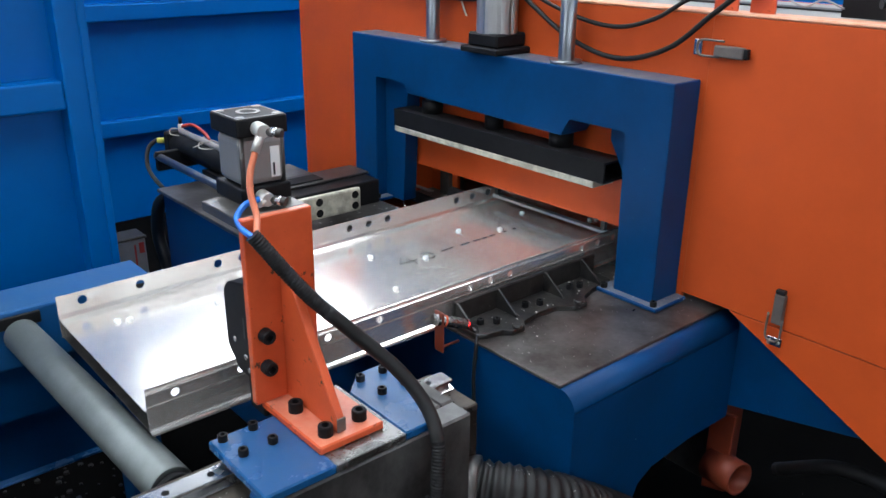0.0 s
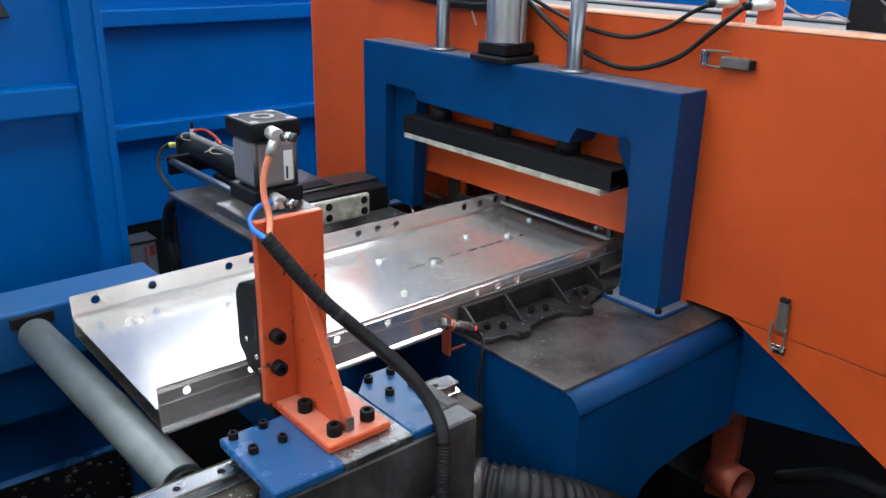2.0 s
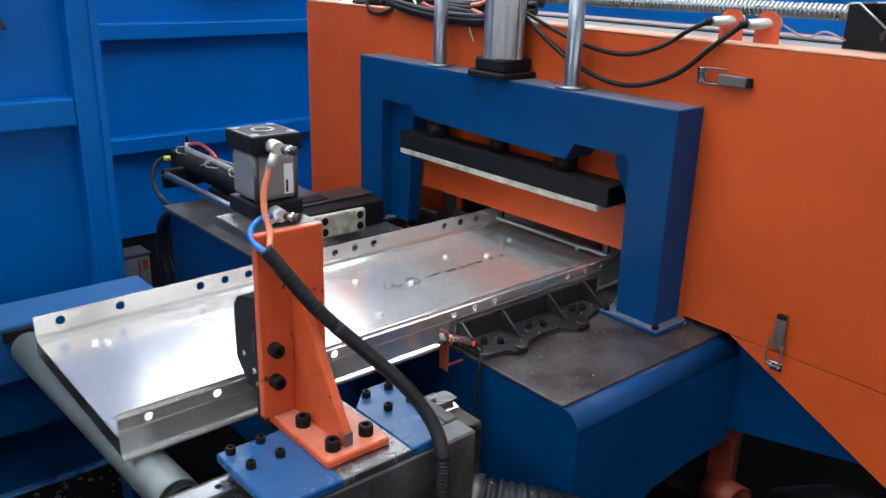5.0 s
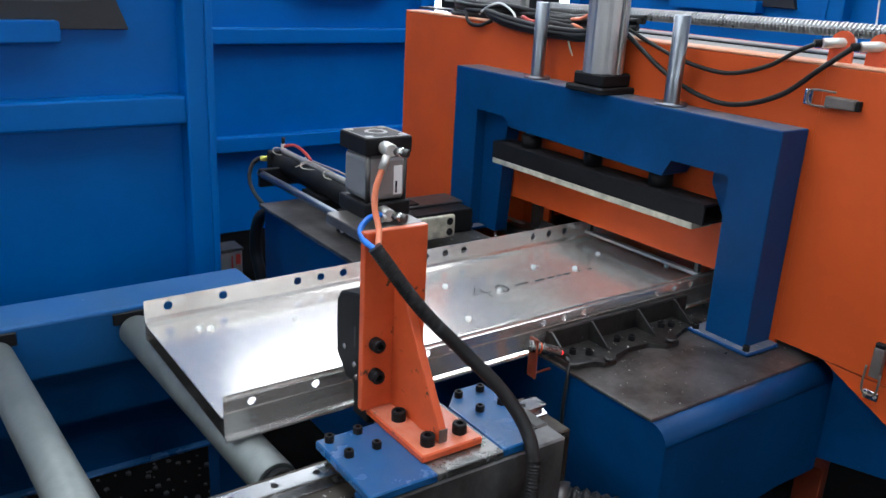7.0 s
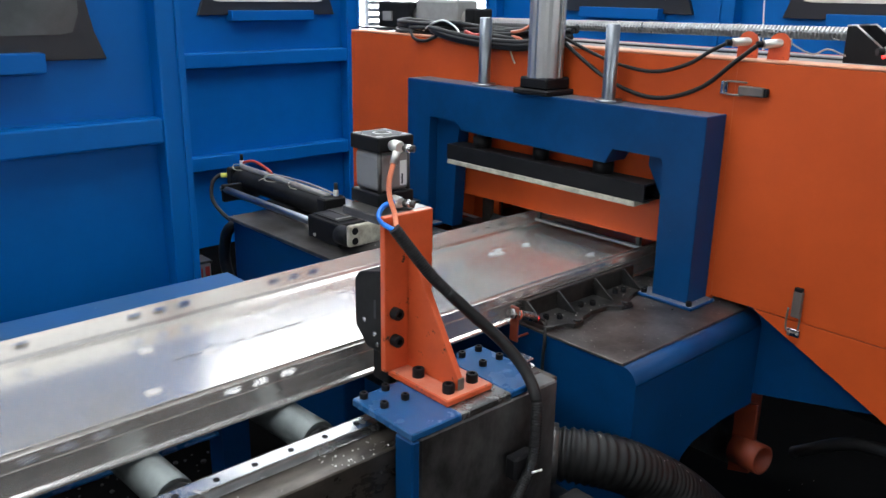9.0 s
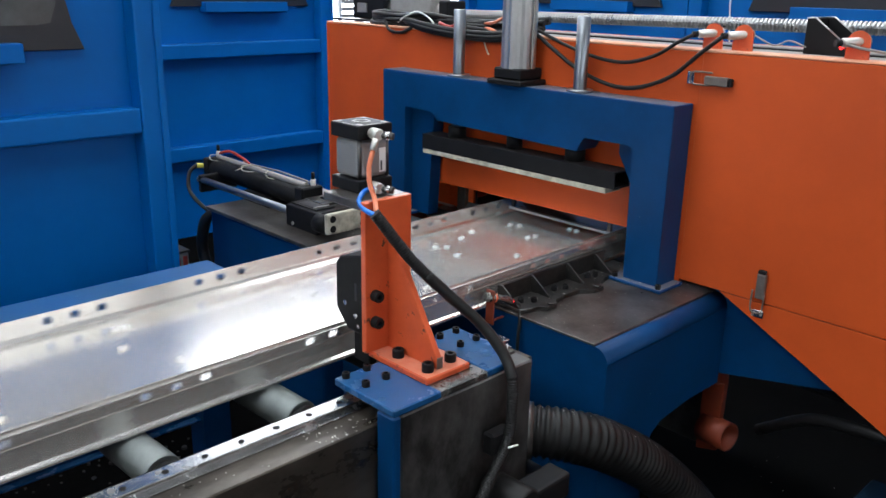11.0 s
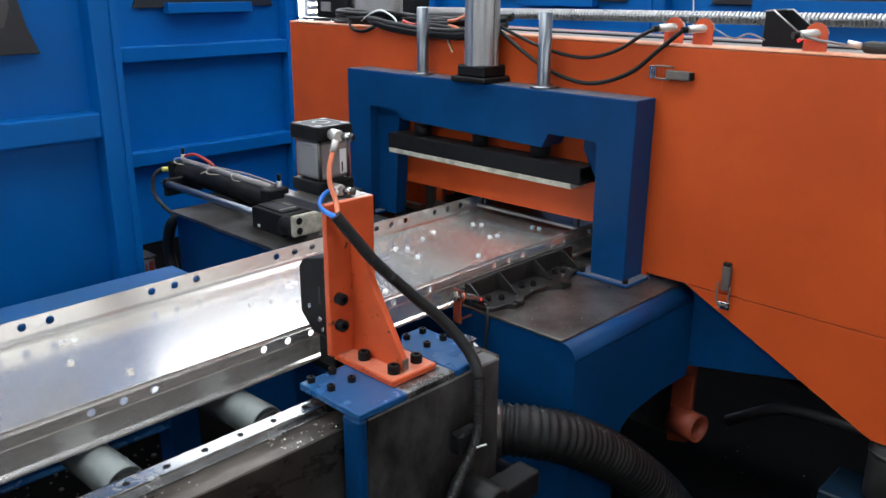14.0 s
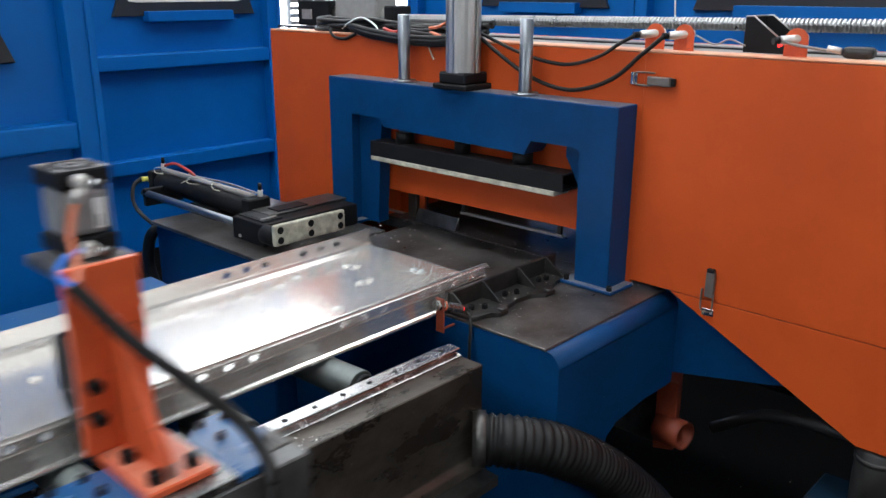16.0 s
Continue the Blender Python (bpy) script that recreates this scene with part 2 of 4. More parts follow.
def ribbed(bm, pts, r, depth, pitch, seg=16):
    """A corrugated hose: rings that swell and shrink along the curve."""
    fine, total = [Vector(pts[0])], 0.0
    step = pitch / 4
    for a, b in zip(pts, pts[1:]):
        n = max(1, round((b - a).length / step))
        fine += [a.lerp(b, (k + 1) / n) for k in range(n)]
    wob = random.Random(11)
    sag = [wob.uniform(0.75, 1.35) for _ in fine]
    return sweep(bm, fine, lambda i: r - depth * (0, 0.5, 1, 0.5)[i % 4] * sag[i // 4], seg)


BASE = {}


def thing(name, base, label, category, group="", kind=""):
    ob = new(name)
    ob.location = base
    BASE[ob] = Vector(base)
    ob.empty_display_size = 0.05
    return tagged(ob, label, category, group, kind)


def part(name, bm, mat, parent, label="", kind="", smooth=False):
    """Links a bmesh, modelled in world places, as one mesh under a thing or under a part."""
    base = BASE[parent]
    bmesh.ops.translate(bm, verts=bm.verts, vec=-base)
    me = bpy.data.meshes.new(name)
    bm.to_mesh(me)
    bm.free()
    me.materials.append(mat)
    if smooth:
        me.shade_smooth()
    ob = new(name, me)
    ob.parent = parent
    BASE[ob] = base
    return tagged(ob, label, kind=kind)


def solid(name, bm, mat, label, category="", kind="", group=""):
    """Links a bmesh as a top-level mesh, its origin at its base."""
    lo = Vector([min(v.co[i] for v in bm.verts) for i in range(3)])
    hi = Vector([max(v.co[i] for v in bm.verts) for i in range(3)])
    base = Vector(((lo.x + hi.x) / 2, (lo.y + hi.y) / 2, lo.z))
    bmesh.ops.translate(bm, verts=bm.verts, vec=-base)
    me = bpy.data.meshes.new(name)
    bm.to_mesh(me)
    bm.free()
    me.materials.append(mat)
    ob = new(name, me)
    ob.location = base
    BASE[ob] = base
    return tagged(ob, label, category, group, kind)


def B(*a, **k):
    return box(bmesh.new(), *a, **k)


def R(*a, **k):
    return rod(bmesh.new(), *a, **k)


def shared(name, me, mat, parent, place, turn=None, label=""):
    """One more object on a mesh that alike pieces share; place in the world."""
    ob = new(name, me)
    if not me.materials:
        me.materials.append(mat)
    ob.parent = parent
    ob.location = Vector(place) - BASE[parent]
    if turn:
        ob.rotation_euler = turn
    return tagged(ob, label)


def socket_mesh(r, h):
    """A socket head: knurled rim, hollow hexagon."""
    bm = bmesh.new()
    n = 18
    out0 = [bm.verts.new((r * math.cos(2 * math.pi * k / n), r * math.sin(2 * math.pi * k / n), 0)) for k in range(n)]
    out1 = [bm.verts.new((v.co.x, v.co.y, h * 0.88)) for v in out0]
    out2 = [bm.verts.new((v.co.x * 0.9, v.co.y * 0.9, h)) for v in out0]
    inn = [bm.verts.new((v.co.x * 0.52, v.co.y * 0.52, h)) for v in out0]
    low = [bm.verts.new((v.co.x * 0.52, v.co.y * 0.52, h * 0.35)) for v in out0]
    for a, b in ((out0, out1), (out1, out2), (out2, inn), (inn, low)):
        for k in range(n):
            bm.faces.new((a[k], a[(k + 1) % n], b[(k + 1) % n], b[k]))
    bm.faces.new(low)
    me = bpy.data.meshes.new("socket_head")
    bm.to_mesh(me)
    bm.free()
    return me


HEAD_S, HEAD_L, HEAD_T = socket_mesh(0.0095, 0.014), socket_mesh(0.0145, 0.021), socket_mesh(0.005, 0.005)


# ---- hall ----
FZ = -0.12
solid("floor", B(-10, 16, -8, 14, FZ - 0.1, FZ), FLOOR, "dark concrete workshop floor, blackened to stand for the machine's shade", kind="structure")


def hall_wall(name, axis, at, u0, u1, z1, holes=()):
    """A hall wall with thickness and window openings (u0, u1, z0, z1)."""
    bm = bmesh.new()
    us = sorted({u0, u1, *[h[0] for h in holes], *[h[1] for h in holes]})
    for a, b in zip(us, us[1:]):
        cut = [h for h in holes if h[0] <= a and h[1] >= b]
        spans = [(FZ, z1)] if not cut else [(FZ, cut[0][2]), (cut[0][3], z1)]
        for c, d in spans:
            if axis == "y":
                box(bm, a, b, at, at + 0.2, c, d)
            else:
                box(bm, at, at + 0.2, a, b, c, d)
    return solid(name, bm, HALL, "pale grey metal-clad hall wall", kind="structure")


PWIN = (-6.0, 3.35, 2.4, 5.6)
NWIN, SWIN, WWIN = (3.45, 9.5, 0.4, 5.6), (-8.0, 8.0, 2.2, 5.0), (-1.0, 8.5, 2.4, 5.0)
hall_wall("wall_north", "y", 9.0, -10, 16, 7.5, [NWIN, PWIN])
hall_wall("wall_south", "y", -8.2, -10, 16, 7.5, [SWIN])
hall_wall("wall_west", "x", -10.2, -8.2, 14, 7.5, [WWIN])
hall_wall("wall_east", "x", 16.0, -8.2, 14, 7.5)
bm = bmesh.new()
TOPS = [(-7.0, -4.8), (-1.4, 0.8), (4.6, 6.8)]
xs = [-10, *[v for t in TOPS for v in t], 16]
for i, (a, b) in enumerate(zip(xs, xs[1:])):
    if i % 2 == 0:
        box(bm, a, b, -8.2, 9.2, 7.5, 7.6)
    else:
        box(bm, a, b, -8.2, -2.5, 7.5, 7.6)
        box(bm, a, b, 8, 9.2, 7.5, 7.6)
solid("ceiling", bm, ROOF, "grey corrugated hall roof", kind="structure")


def window(name, axis, at, u0, u1, z0, z1, bars, glow):
    w = thing(name, ((u0 + u1) / 2, at, z0) if axis == "y" else (at, (u0 + u1) / 2, z0), "glowing pane with white mullions, placed to light the hall", "window", kind="structure")
    pane, fr = bmesh.new(), bmesh.new()
    if axis == "y":
        box(pane, u0, u1, at, at + 0.02, z0, z1)
    else:
        box(pane, at, at + 0.02, u0, u1, z0, z1)
    part("pane", pane, glow, w)
    for k in range(bars + 1):
        u = u0 + (u1 - u0) * k / bars
        if axis == "y":
            part("mullion", B(u - 0.03, u + 0.03, at - 0.06, at - 0.01, z0, z1), HALL, w)
        else:
            part("mullion", B(at + 0.03, at + 0.08, u - 0.03, u + 0.03, z0, z1), HALL, w)
    return w


window("window_1", "y", 9.12, *NWIN, 1, DAY)
# South, west and pale north panes are added out of view as fill.
window("fill_window_2", "y", -8.12, *SWIN, 5, DAY_SOUTH)
window("fill_window_3", "x", -10.12, *WWIN, 4, DAY_WEST)
window("fill_window_4", "y", 9.12, *PWIN, 1, DAY_PALE)
# Glowing roof strips added out of view for soft top light.
for i, (a, b) in enumerate(TOPS):
    solid("skylight_%d" % (i + 1), B(a, b, -2.5, 8, 7.54, 7.56), TOPLIGHT, "added glowing roof strip for soft top light", "skylight", kind="structure")


# ---- blue enclosures ----
def enclosure(name, axis, at, u0, u1, z1, posts, ribs, wins, label, depth=0.5, slot=None, glass=None):
    """A sheet-metal cabin wall facing the aisle: recessed panel, proud ribs and posts, windows with rubber gaskets and ledges.
    axis y: faces -y at y=at, u is x; axis x: faces -x at x=at, u is y."""
    mid = (u0 + u1) / 2
    e = thing(name, (mid, at, FZ) if axis == "y" else (at, mid, FZ), label, "machine enclosure")

    def slab(a, b, d0, d1, c, d, bevel=0.0):
        return B(a, b, at + d0, at + d1, c, d, bevel=bevel, seg=2) if axis == "y" else B(at + d0, at + d1, a, b, c, d, bevel=bevel, seg=2)
    if slot:
        a, b, c, d = slot
        for q in ((u0, a, FZ, z1), (b, u1, FZ, z1), (a, b, FZ, c), (a, b, d, z1)):
            part("panel", slab(q[0], q[1], 0.085, depth, q[2], q[3]), BLUE, e)
    else:
        part("panel", slab(u0, u1, 0.085, depth, FZ, z1), BLUE, e)
    for a, b in posts:
        po = part("post", slab(a, b, 0.0, 0.086, FZ, z1, 0.008), BLUE, e)
        part("fold", slab(b - 0.030, b - 0.004, -0.012, -0.0002, FZ, z1, 0.004), BLUE, po, "folded edge of the post")
    for a, b, c, d in ribs:
        part("rib", slab(a, b, 0.004, 0.087, c, d, 0.009), BLUE, e)
    for a, b, c, d in wins:
        r = 0.07
        outl = [(a, c), (b, c), (b - 0.036, c + 0.092), (b - 0.06, c + 0.2), (b - 0.06, d), (a + 0.06, d), (a + 0.06, c + 0.2), (a + 0.036, c + 0.092)]
        g = bmesh.new()
        if axis == "y":
            prism(g, outl, "y", at + 0.06, at + 0.09, 0.003)
        else:
            prism(g, outl, "x", at + 0.06, at + 0.09, 0.003)
        gk = part("gasket", g, GASKET, e, "black rubber window gasket")
        t = 0.085
        inn = [(a + t, c + t + r), (a + t + r * 0.35, c + t + r * 0.1), (a + t + r, c + t), (b - t - r, c + t), (b - t - r * 0.35, c + t + r * 0.1), (b - t, c + t + r), (b - t, d), (a + t, d)]
        g = prism(bmesh.new(), inn, "y" if axis == "y" else "x", at + 0.054, at + 0.07)
        part("pane", g, glass or PANE, gk, "dusty window pane, the cabin's inner light put into its colour")
        w = (b - a) * 0.30
        part("ledge", slab((a + b) / 2 - w, (a + b) / 2 + w, 0.005, 0.088, c - 0.035, c + 0.03, 0.004), BLUE, e, "bolted blue ledge below the window")
    return e


enclosure("cutting_enclosure", "y", 2.9, -2.2, 0.977, 2.3, [(0.878, 0.977), (-1.1, -0.99)],
          [(-0.99, 0.878, 1.032, 1.127), (-0.99, 0.878, 0.1, 0.2), (-0.99, 0.878, 2.2, 2.3)], [(-0.38, 0.72, 1.340, 2.1)],
          "blue painted sheet-metal cabin with ribs and a black-edged window", glass=DIMGLASS)
enclosure("press_enclosure", "y", 5.0, -1.0, 3.31, 2.6, [(3.2, 3.31), (0.3, 0.42)],
          [(0.42, 3.2, 0.422, 0.517), (0.42, 3.2, 1.085, 1.18), (0.42, 3.2, 2.4, 2.5)], [(2.095, 3.135, 1.411, 2.2), (0.6, 1.6, 1.44, 2.2)],
          "blue painted press cabin with a row of windows", 0.6)
enclosure("rear_enclosure", "x", 4.0, -3.0, 4.4, 2.6, [(4.3, 4.4), (2.45, 2.56), (-0.3, -0.2)],
          [(-3.0, 4.3, 1.0, 1.1)], [(2.75, 3.75, 1.47, 2.2), (0.9, 2.2, 1.47, 2.2), (-1.2, 0.3, 1.47, 2.2)],
          "blue painted rear cabin with windows behind the ball screw", 0.6, (1.40, 2.20, 0.58, 0.90))

# ---- machine table ----
tb = thing("machine_table", (1.62, 1.7, FZ), "deep blue welded machine base with a worn steel top plate", "machine base")
bm = prism(bmesh.new(), [(1.318, 0.594), (1.98, 0.594), (1.98, 0.325), (1.80, 0.328), (1.64, 0.312), (1.588, 0.285), (1.563, 0.235), (1.555, FZ), (1.318, FZ)], "y", 1.092, 2.29)
arc = [(1.138 - 0.046 * math.cos(radians(9 * k)), 0.594 + 0.046 * math.sin(radians(9 * k))) for k in range(11)]
prism(bm, [*arc, (2.29, 0.640), (2.29, 0.594)], "x", 1.318, 1.98)
for f in bm.faces:
    f.smooth = 0.02 < f.normal.z < 0.998 and f.normal.y < -0.02
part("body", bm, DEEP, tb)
bm = prism(bmesh.new(), [(1.316, 1.137), (1.97, 1.137), (1.97, 2.288), (1.316, 2.288)], "z", 0.639, 0.648, 0.002)
part("top_plate", bm, TABLE, tb, "worn oily steel top plate")

# ---- press gantry ----
GX0, GX1 = 1.812, 1.9235
ga = thing("press_gantry", (1.865, 1.95, 0.648), "deep blue portal frame with pneumatic hold-down press", "press gantry")
outer = [(1.260, 0.655), (1.260, 1.243), (2.636, 1.243), (2.636, 0.655), (2.50, 0.655), (2.50, 1.105), (2.335, 1.105), (2.31, 1.066), (1.615, 1.05), (1.59, 1.105), (1.405, 1.105), (1.39, 1.09), (1.39, 0.655)]
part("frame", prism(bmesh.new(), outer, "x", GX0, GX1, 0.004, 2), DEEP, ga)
for lo, hi, s in ((2.50, 2.37, -1), (1.39, 1.475, 1)):
    end = 0.78 if s < 0 else 0.15
    bm = prism(bmesh.new(), [(lo, 0.655), (lo, 1.104), (hi, 1.104), (hi, 1.06), (lo + (hi - lo) * (end + 0.15), 0.96), (lo + (hi - lo) * end, 0.655)], "x", GX0 + 0.045, GX1 - 0.01)
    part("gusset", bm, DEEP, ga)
for a, b in ((1.228, 1.43), (2.46, 2.67)):
    fp = part("foot_plate", B(1.785, 1.923, a, b, 0.648, 0.660, bevel=0.003), DEEP, ga)
    for y in (a + 0.018, b - 0.018):
        shared("bolt", HEAD_S, BLACK, fp, (1.80, y, 0.660))
bm = bmesh.new()
sq = [[(1.80, 0.95), (1.89, 0.95), (1.89, 1.008), (1.80, 1.008)], [(1.806, 0.956), (1.884, 0.956), (1.884, 1.002), (1.806, 1.002)]]
vs = [[[bm.verts.new((x, y, z)) for x, z in loop] for loop in sq] for y in (1.445, 2.375)]
for k in range(4):
    n = (k + 1) % 4
    bm.faces.new((vs[0][0][k], vs[0][0][n], vs[1][0][n], vs[1][0][k]))
    bm.faces.new((vs[0][1][n], vs[0][1][k], vs[1][1][k], vs[1][1][n]))
    for e in (0, 1):
        bm.faces.new((vs[e][0][k], vs[e][1][k], vs[e][1][n], vs[e][0][n]))
pb = part("press_bar", bm, BLACK, ga, "black square tube press bar")
part("pad", B(1.80, 1.889, 1.478, 2.375, 0.930, 0.9496, bevel=0.003), CREAM, pb, "cream felt pressing pad")
for y in (2.24, 1.657):
    gr = part("guide_rod", R((1.862, y, 1.008), (1.862, y, 1.492), 0.0225, 24, 0.003), ROD, ga, "ground steel guide rod")
    part("collar", R((1.862, y, 1.243), (1.862, y, 1.252), 0.045, 24), ROD, gr)
    part("bush", R((1.862, y, 1.008), (1.862, y, 1.05), 0.036, 20), BLACK, gr, "black guide bush")
bm = bmesh.new()
outl = []
for k in range(32):
    a = 2 * math.pi * k / 32
    r = 0.063 if k % 8 not in (0, 4) else 0.059
    outl.append((1.862 + r * math.cos(a), 1.938 + r * math.sin(a)))
prism(bm, outl, "z", 1.30, 1.78)
pc = part("cylinder", bm, ALU, ga, "aluminium press cylinder barrel")
bm = box(bmesh.new(), 1.80, 1.924, 1.874, 2.002, 1.262, 1.302, bevel=0.006)
box(bm, 1.785, 1.939, 1.857, 2.019, 1.243, 1.262, bevel=0.004)
part("flange", bm, BLACK, pc, "black cylinder flange")
part("piston_rod", R((1.862, 1.938, 1.008), (1.862, 1.938, 1.06), 0.03), BLACK, pc)
for dx in (-0.066, 0.066):
    part("tie_strip", B(1.862 - 0.004, 1.862 + 0.004, 1.938 + dx - 0.003, 1.938 + dx + 0.003, 1.302, 1.78), GREY, pc)

# ---- orange housing ----
HX = 1.925
ho = thing("orange_housing", (2.3, 1.3, FZ), "orange painted sheet-metal machine housing with a slot for the tray", "machine housing")
bm = prism(bmesh.new(), [(3.18, 0.30), (3.18, 1.40), (1.245, 1.40), (1.245, 0.6485), (1.45, 0.6485), (1.45, 0.795), (2.49, 0.785), (2.49, 0.6485), (2.67, 0.6485), (2.67, 0.30)], "x", HX, HX + 0.012)
part("front_panel", bm, ORANGE, ho)
part("door", prism(bmesh.new(), [(1.2445, 0.668), (1.2445, 1.40), (-1.6, 1.40), (-1.6, 0.650)], "x", HX - 0.001, HX + 0.012, 0.001), ORANGE, ho, "orange service door")
part("skirt", prism(bmesh.new(), [(1.10, 0.664), (-1.6, 0.647), (-1.6, 0.35), (0.49, 0.35)], "x", HX, HX + 0.012, 0.001), ORANGE, ho, "slanted orange lower skirt")
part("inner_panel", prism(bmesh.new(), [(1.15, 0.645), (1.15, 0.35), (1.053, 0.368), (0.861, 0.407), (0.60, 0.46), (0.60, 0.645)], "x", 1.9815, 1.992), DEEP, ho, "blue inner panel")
# Added sheet under the housing; it blocks light to the floor below.
part("shade_sheet", B(2.2, 2.5, -1.6, 3.16, 0.30, 0.31), BLACK, ho)
part("inner_guide", B(2.02, 2.10, 1.40, 2.50, 0.795, 0.90), IRON, ho)
gb_ = part("scraper_bar", B(1.968, 1.985, 1.55, 2.045, 0.735, 0.746, bevel=0.002), ALU, ho, "steel scraper bar inside the slot")
for y in (1.56, 2.02):
    part("hanger", B(1.970, 1.983, y, y + 0.015, 0.7465, 0.82), IRON, gb_)
part("inner_bed", B(1.985, 2.45, 1.35, 2.55, 0.60, 0.646), TABLE, ho, "dark oily bed plate")
part("inner_side", B(1.938, 2.30, 2.478, 2.49, 0.65, 0.785), ORANGE, ho)
part("inner_back", B(2.06, 2.072, 2.33, 2.477, 0.65, 0.80), ORANGE, ho)
part("slot_sill", B(1.926, 1.945, 2.33, 2.489, 0.69, 0.694, bevel=0.001), ALU, ho, "bare metal sill of the slot")
part("spatter_guard", prism(bmesh.new(), [(1.99, 0.647), (2.015, 0.647), (2.02, 0.70), (2.012, 0.70)], "y", 2.09, 2.32, 0.001), IRON, ho, "low oily spatter guard")
for y in (1.455, 2.36):
    part("inner_guide", B(2.04, 2.12, y, y + 0.05, 0.642, 0.795, bevel=0.003), IRON, ho)
part("top_lip", B(HX - 0.002, HX + 0.075, -1.6, 3.18, 1.4005, 1.409, bevel=0.003), material("worn_orange_edge", (0.75, 0.42, 0.28), 0.5, 0, (0.62, 0.2, 0.08), 8, 0.8, 0.1, 90), ho, "worn pale orange top edge")
part("top_panel", B(HX + 0.07, 2.5, -1.6, 3.18, 1.385, 1.397), GREY, ho, "grey dusty top cover")
part("side_panel", B(HX + 0.012, 2.5, 3.168, 3.18, 0.3, 1.398), ORANGE, ho)
for y0, y1, z0, z1 in ((-1.6, 1.35, 0.3, 1.398), (2.6, 3.18, 0.3, 1.398), (1.35, 2.6, 0.3, 0.63), (1.35, 2.6, 0.79, 1.398), (1.35, 1.49, 0.63, 0.79), (2.11, 2.6, 0.63, 0.79)):
    part("back_panel", B(2.5, 2.512, y0, y1, z0, z1), ORANGE, ho)

# ---- tray ----
TL = 4.44
holes = [0.06, 0.205]
k = 0
while 0.42 + 0.43 * k + 0.15 < TL - 0.05:
    holes += [0.42 + 0.43 * k + d for d in (0, 0.0715, 0.143)]
    k += 1
holes += [TL - 0.285, TL - 0.213, TL - 0.141]
holes.sort()


def pierced(bm, spots, u0, u1, v0, v1, r, place):
    """A strip of sheet between u0..u1 and v0..v1 with round holes at (u, v) of one row."""
    vc, c = spots[0][1], r * 1.35

    def quad(*uv):
        bm.faces.new([bm.verts.new(place(u, v)) for u, v in uv])
    quad((u0, v0), (u1, v0), (u1, vc - c), (u0, vc - c))
    quad((u0, vc + c), (u1, vc + c), (u1, v1), (u0, v1))
    at = u0
    for u, _ in spots:
        quad((at, vc - c), (u - c, vc - c), (u - c, vc + c), (at, vc + c))
        n = 16
        ring = [(u + r * math.cos(2 * math.pi * k / n), vc + r * math.sin(2 * math.pi * k / n)) for k in range(n)]
        sq = []
        for k in range(n):
            a = 2 * math.pi * k / n
            m = max(abs(math.cos(a)), abs(math.sin(a)))
            sq.append((u + c * math.cos(a) / m, vc + c * math.sin(a) / m))
        for k in range(n):
            quad(ring[k], sq[k], sq[(k + 1) % n], ring[(k + 1) % n])
        at = u + c
    quad((at, vc - c), (u1, vc - c), (u1, vc + c), (at, vc + c))


tray = thing("steel_tray", (0, 1.79, 0.643), "long galvanised steel tray profile with punched side holes", "steel profile")
NY, FY, TZ = 1.525, 2.07, 0.692


def thick(ob, t):
    m = ob.modifiers.new("sheet", "SOLIDIFY")
    m.thickness, m.offset = t, 0
    return ob


bm = bmesh.new()
row = [(h, 0.722) for h in holes + [TL - 0.065]]
pierced(bm, row, 0, TL, 0.7095, 0.7345, 0.0092, lambda u, v: (u, NY, v))
for prof in ([(NY, 0.7345), (NY - 0.004, 0.7355), (NY - 0.004, 0.7365), (NY + 0.001, 0.739), (NY - 0.001, 0.7485)],
             [(NY, 0.7095), (NY + 0.003, 0.7085), (NY + 0.003, 0.7065), (NY, 0.7055), (NY + 0.0015, 0.68), (NY, 0.657), (NY - 0.007, 0.6525), (NY - 0.009, 0.650), (NY - 0.009, 0.646), (NY - 0.004, 0.643)]):
    for (y0, z0), (y1, z1) in zip(prof, prof[1:]):
        bm.faces.new([bm.verts.new(p) for p in ((0, y0, z0), (TL, y0, z0), (TL, y1, z1), (0, y1, z1))])
bmesh.ops.remove_doubles(bm, verts=bm.verts, dist=1e-5)
thick(part("near_wall", bm, TRAY, tray), 0.0025)
bm = bmesh.new()
pierced(bm, [(h - (0.012 if h > 1.5 else 0.0), 0.731) for h in holes], 0, TL, 0.645, 0.754, 0.0115, lambda u, v: (u, FY, v))
bmesh.ops.remove_doubles(bm, verts=bm.verts, dist=1e-5)
thick(part("far_wall", bm, TRAY, tray), 0.0025)
bm = bmesh.new()
prof = [(NY + 0.002, TZ + 0.012), (NY + 0.006, TZ + 0.003), (NY + 0.016, TZ), (FY - 0.020, TZ), (FY - 0.007, TZ + 0.004), (FY - 0.002, TZ + 0.014)]
for (y0, z0), (y1, z1) in zip(prof, prof[1:]):
    f = bm.faces.new([bm.verts.new(p) for p in ((0, y0, z0), (TL, y0, z0), (TL, y1, z1), (0, y1, z1))])
bmesh.ops.remove_doubles(bm, verts=bm.verts, dist=1e-5)
thick(part("tray_floor", bm, TRAY, tray), 0.0025)
# Added dark sheet that keeps the open tray end in shade.
part("shade_pan", B(0.004, TL, NY, FY, 0.6435, 0.6455), IRON, tray, "added dark sheet shading the tray's hollow end")

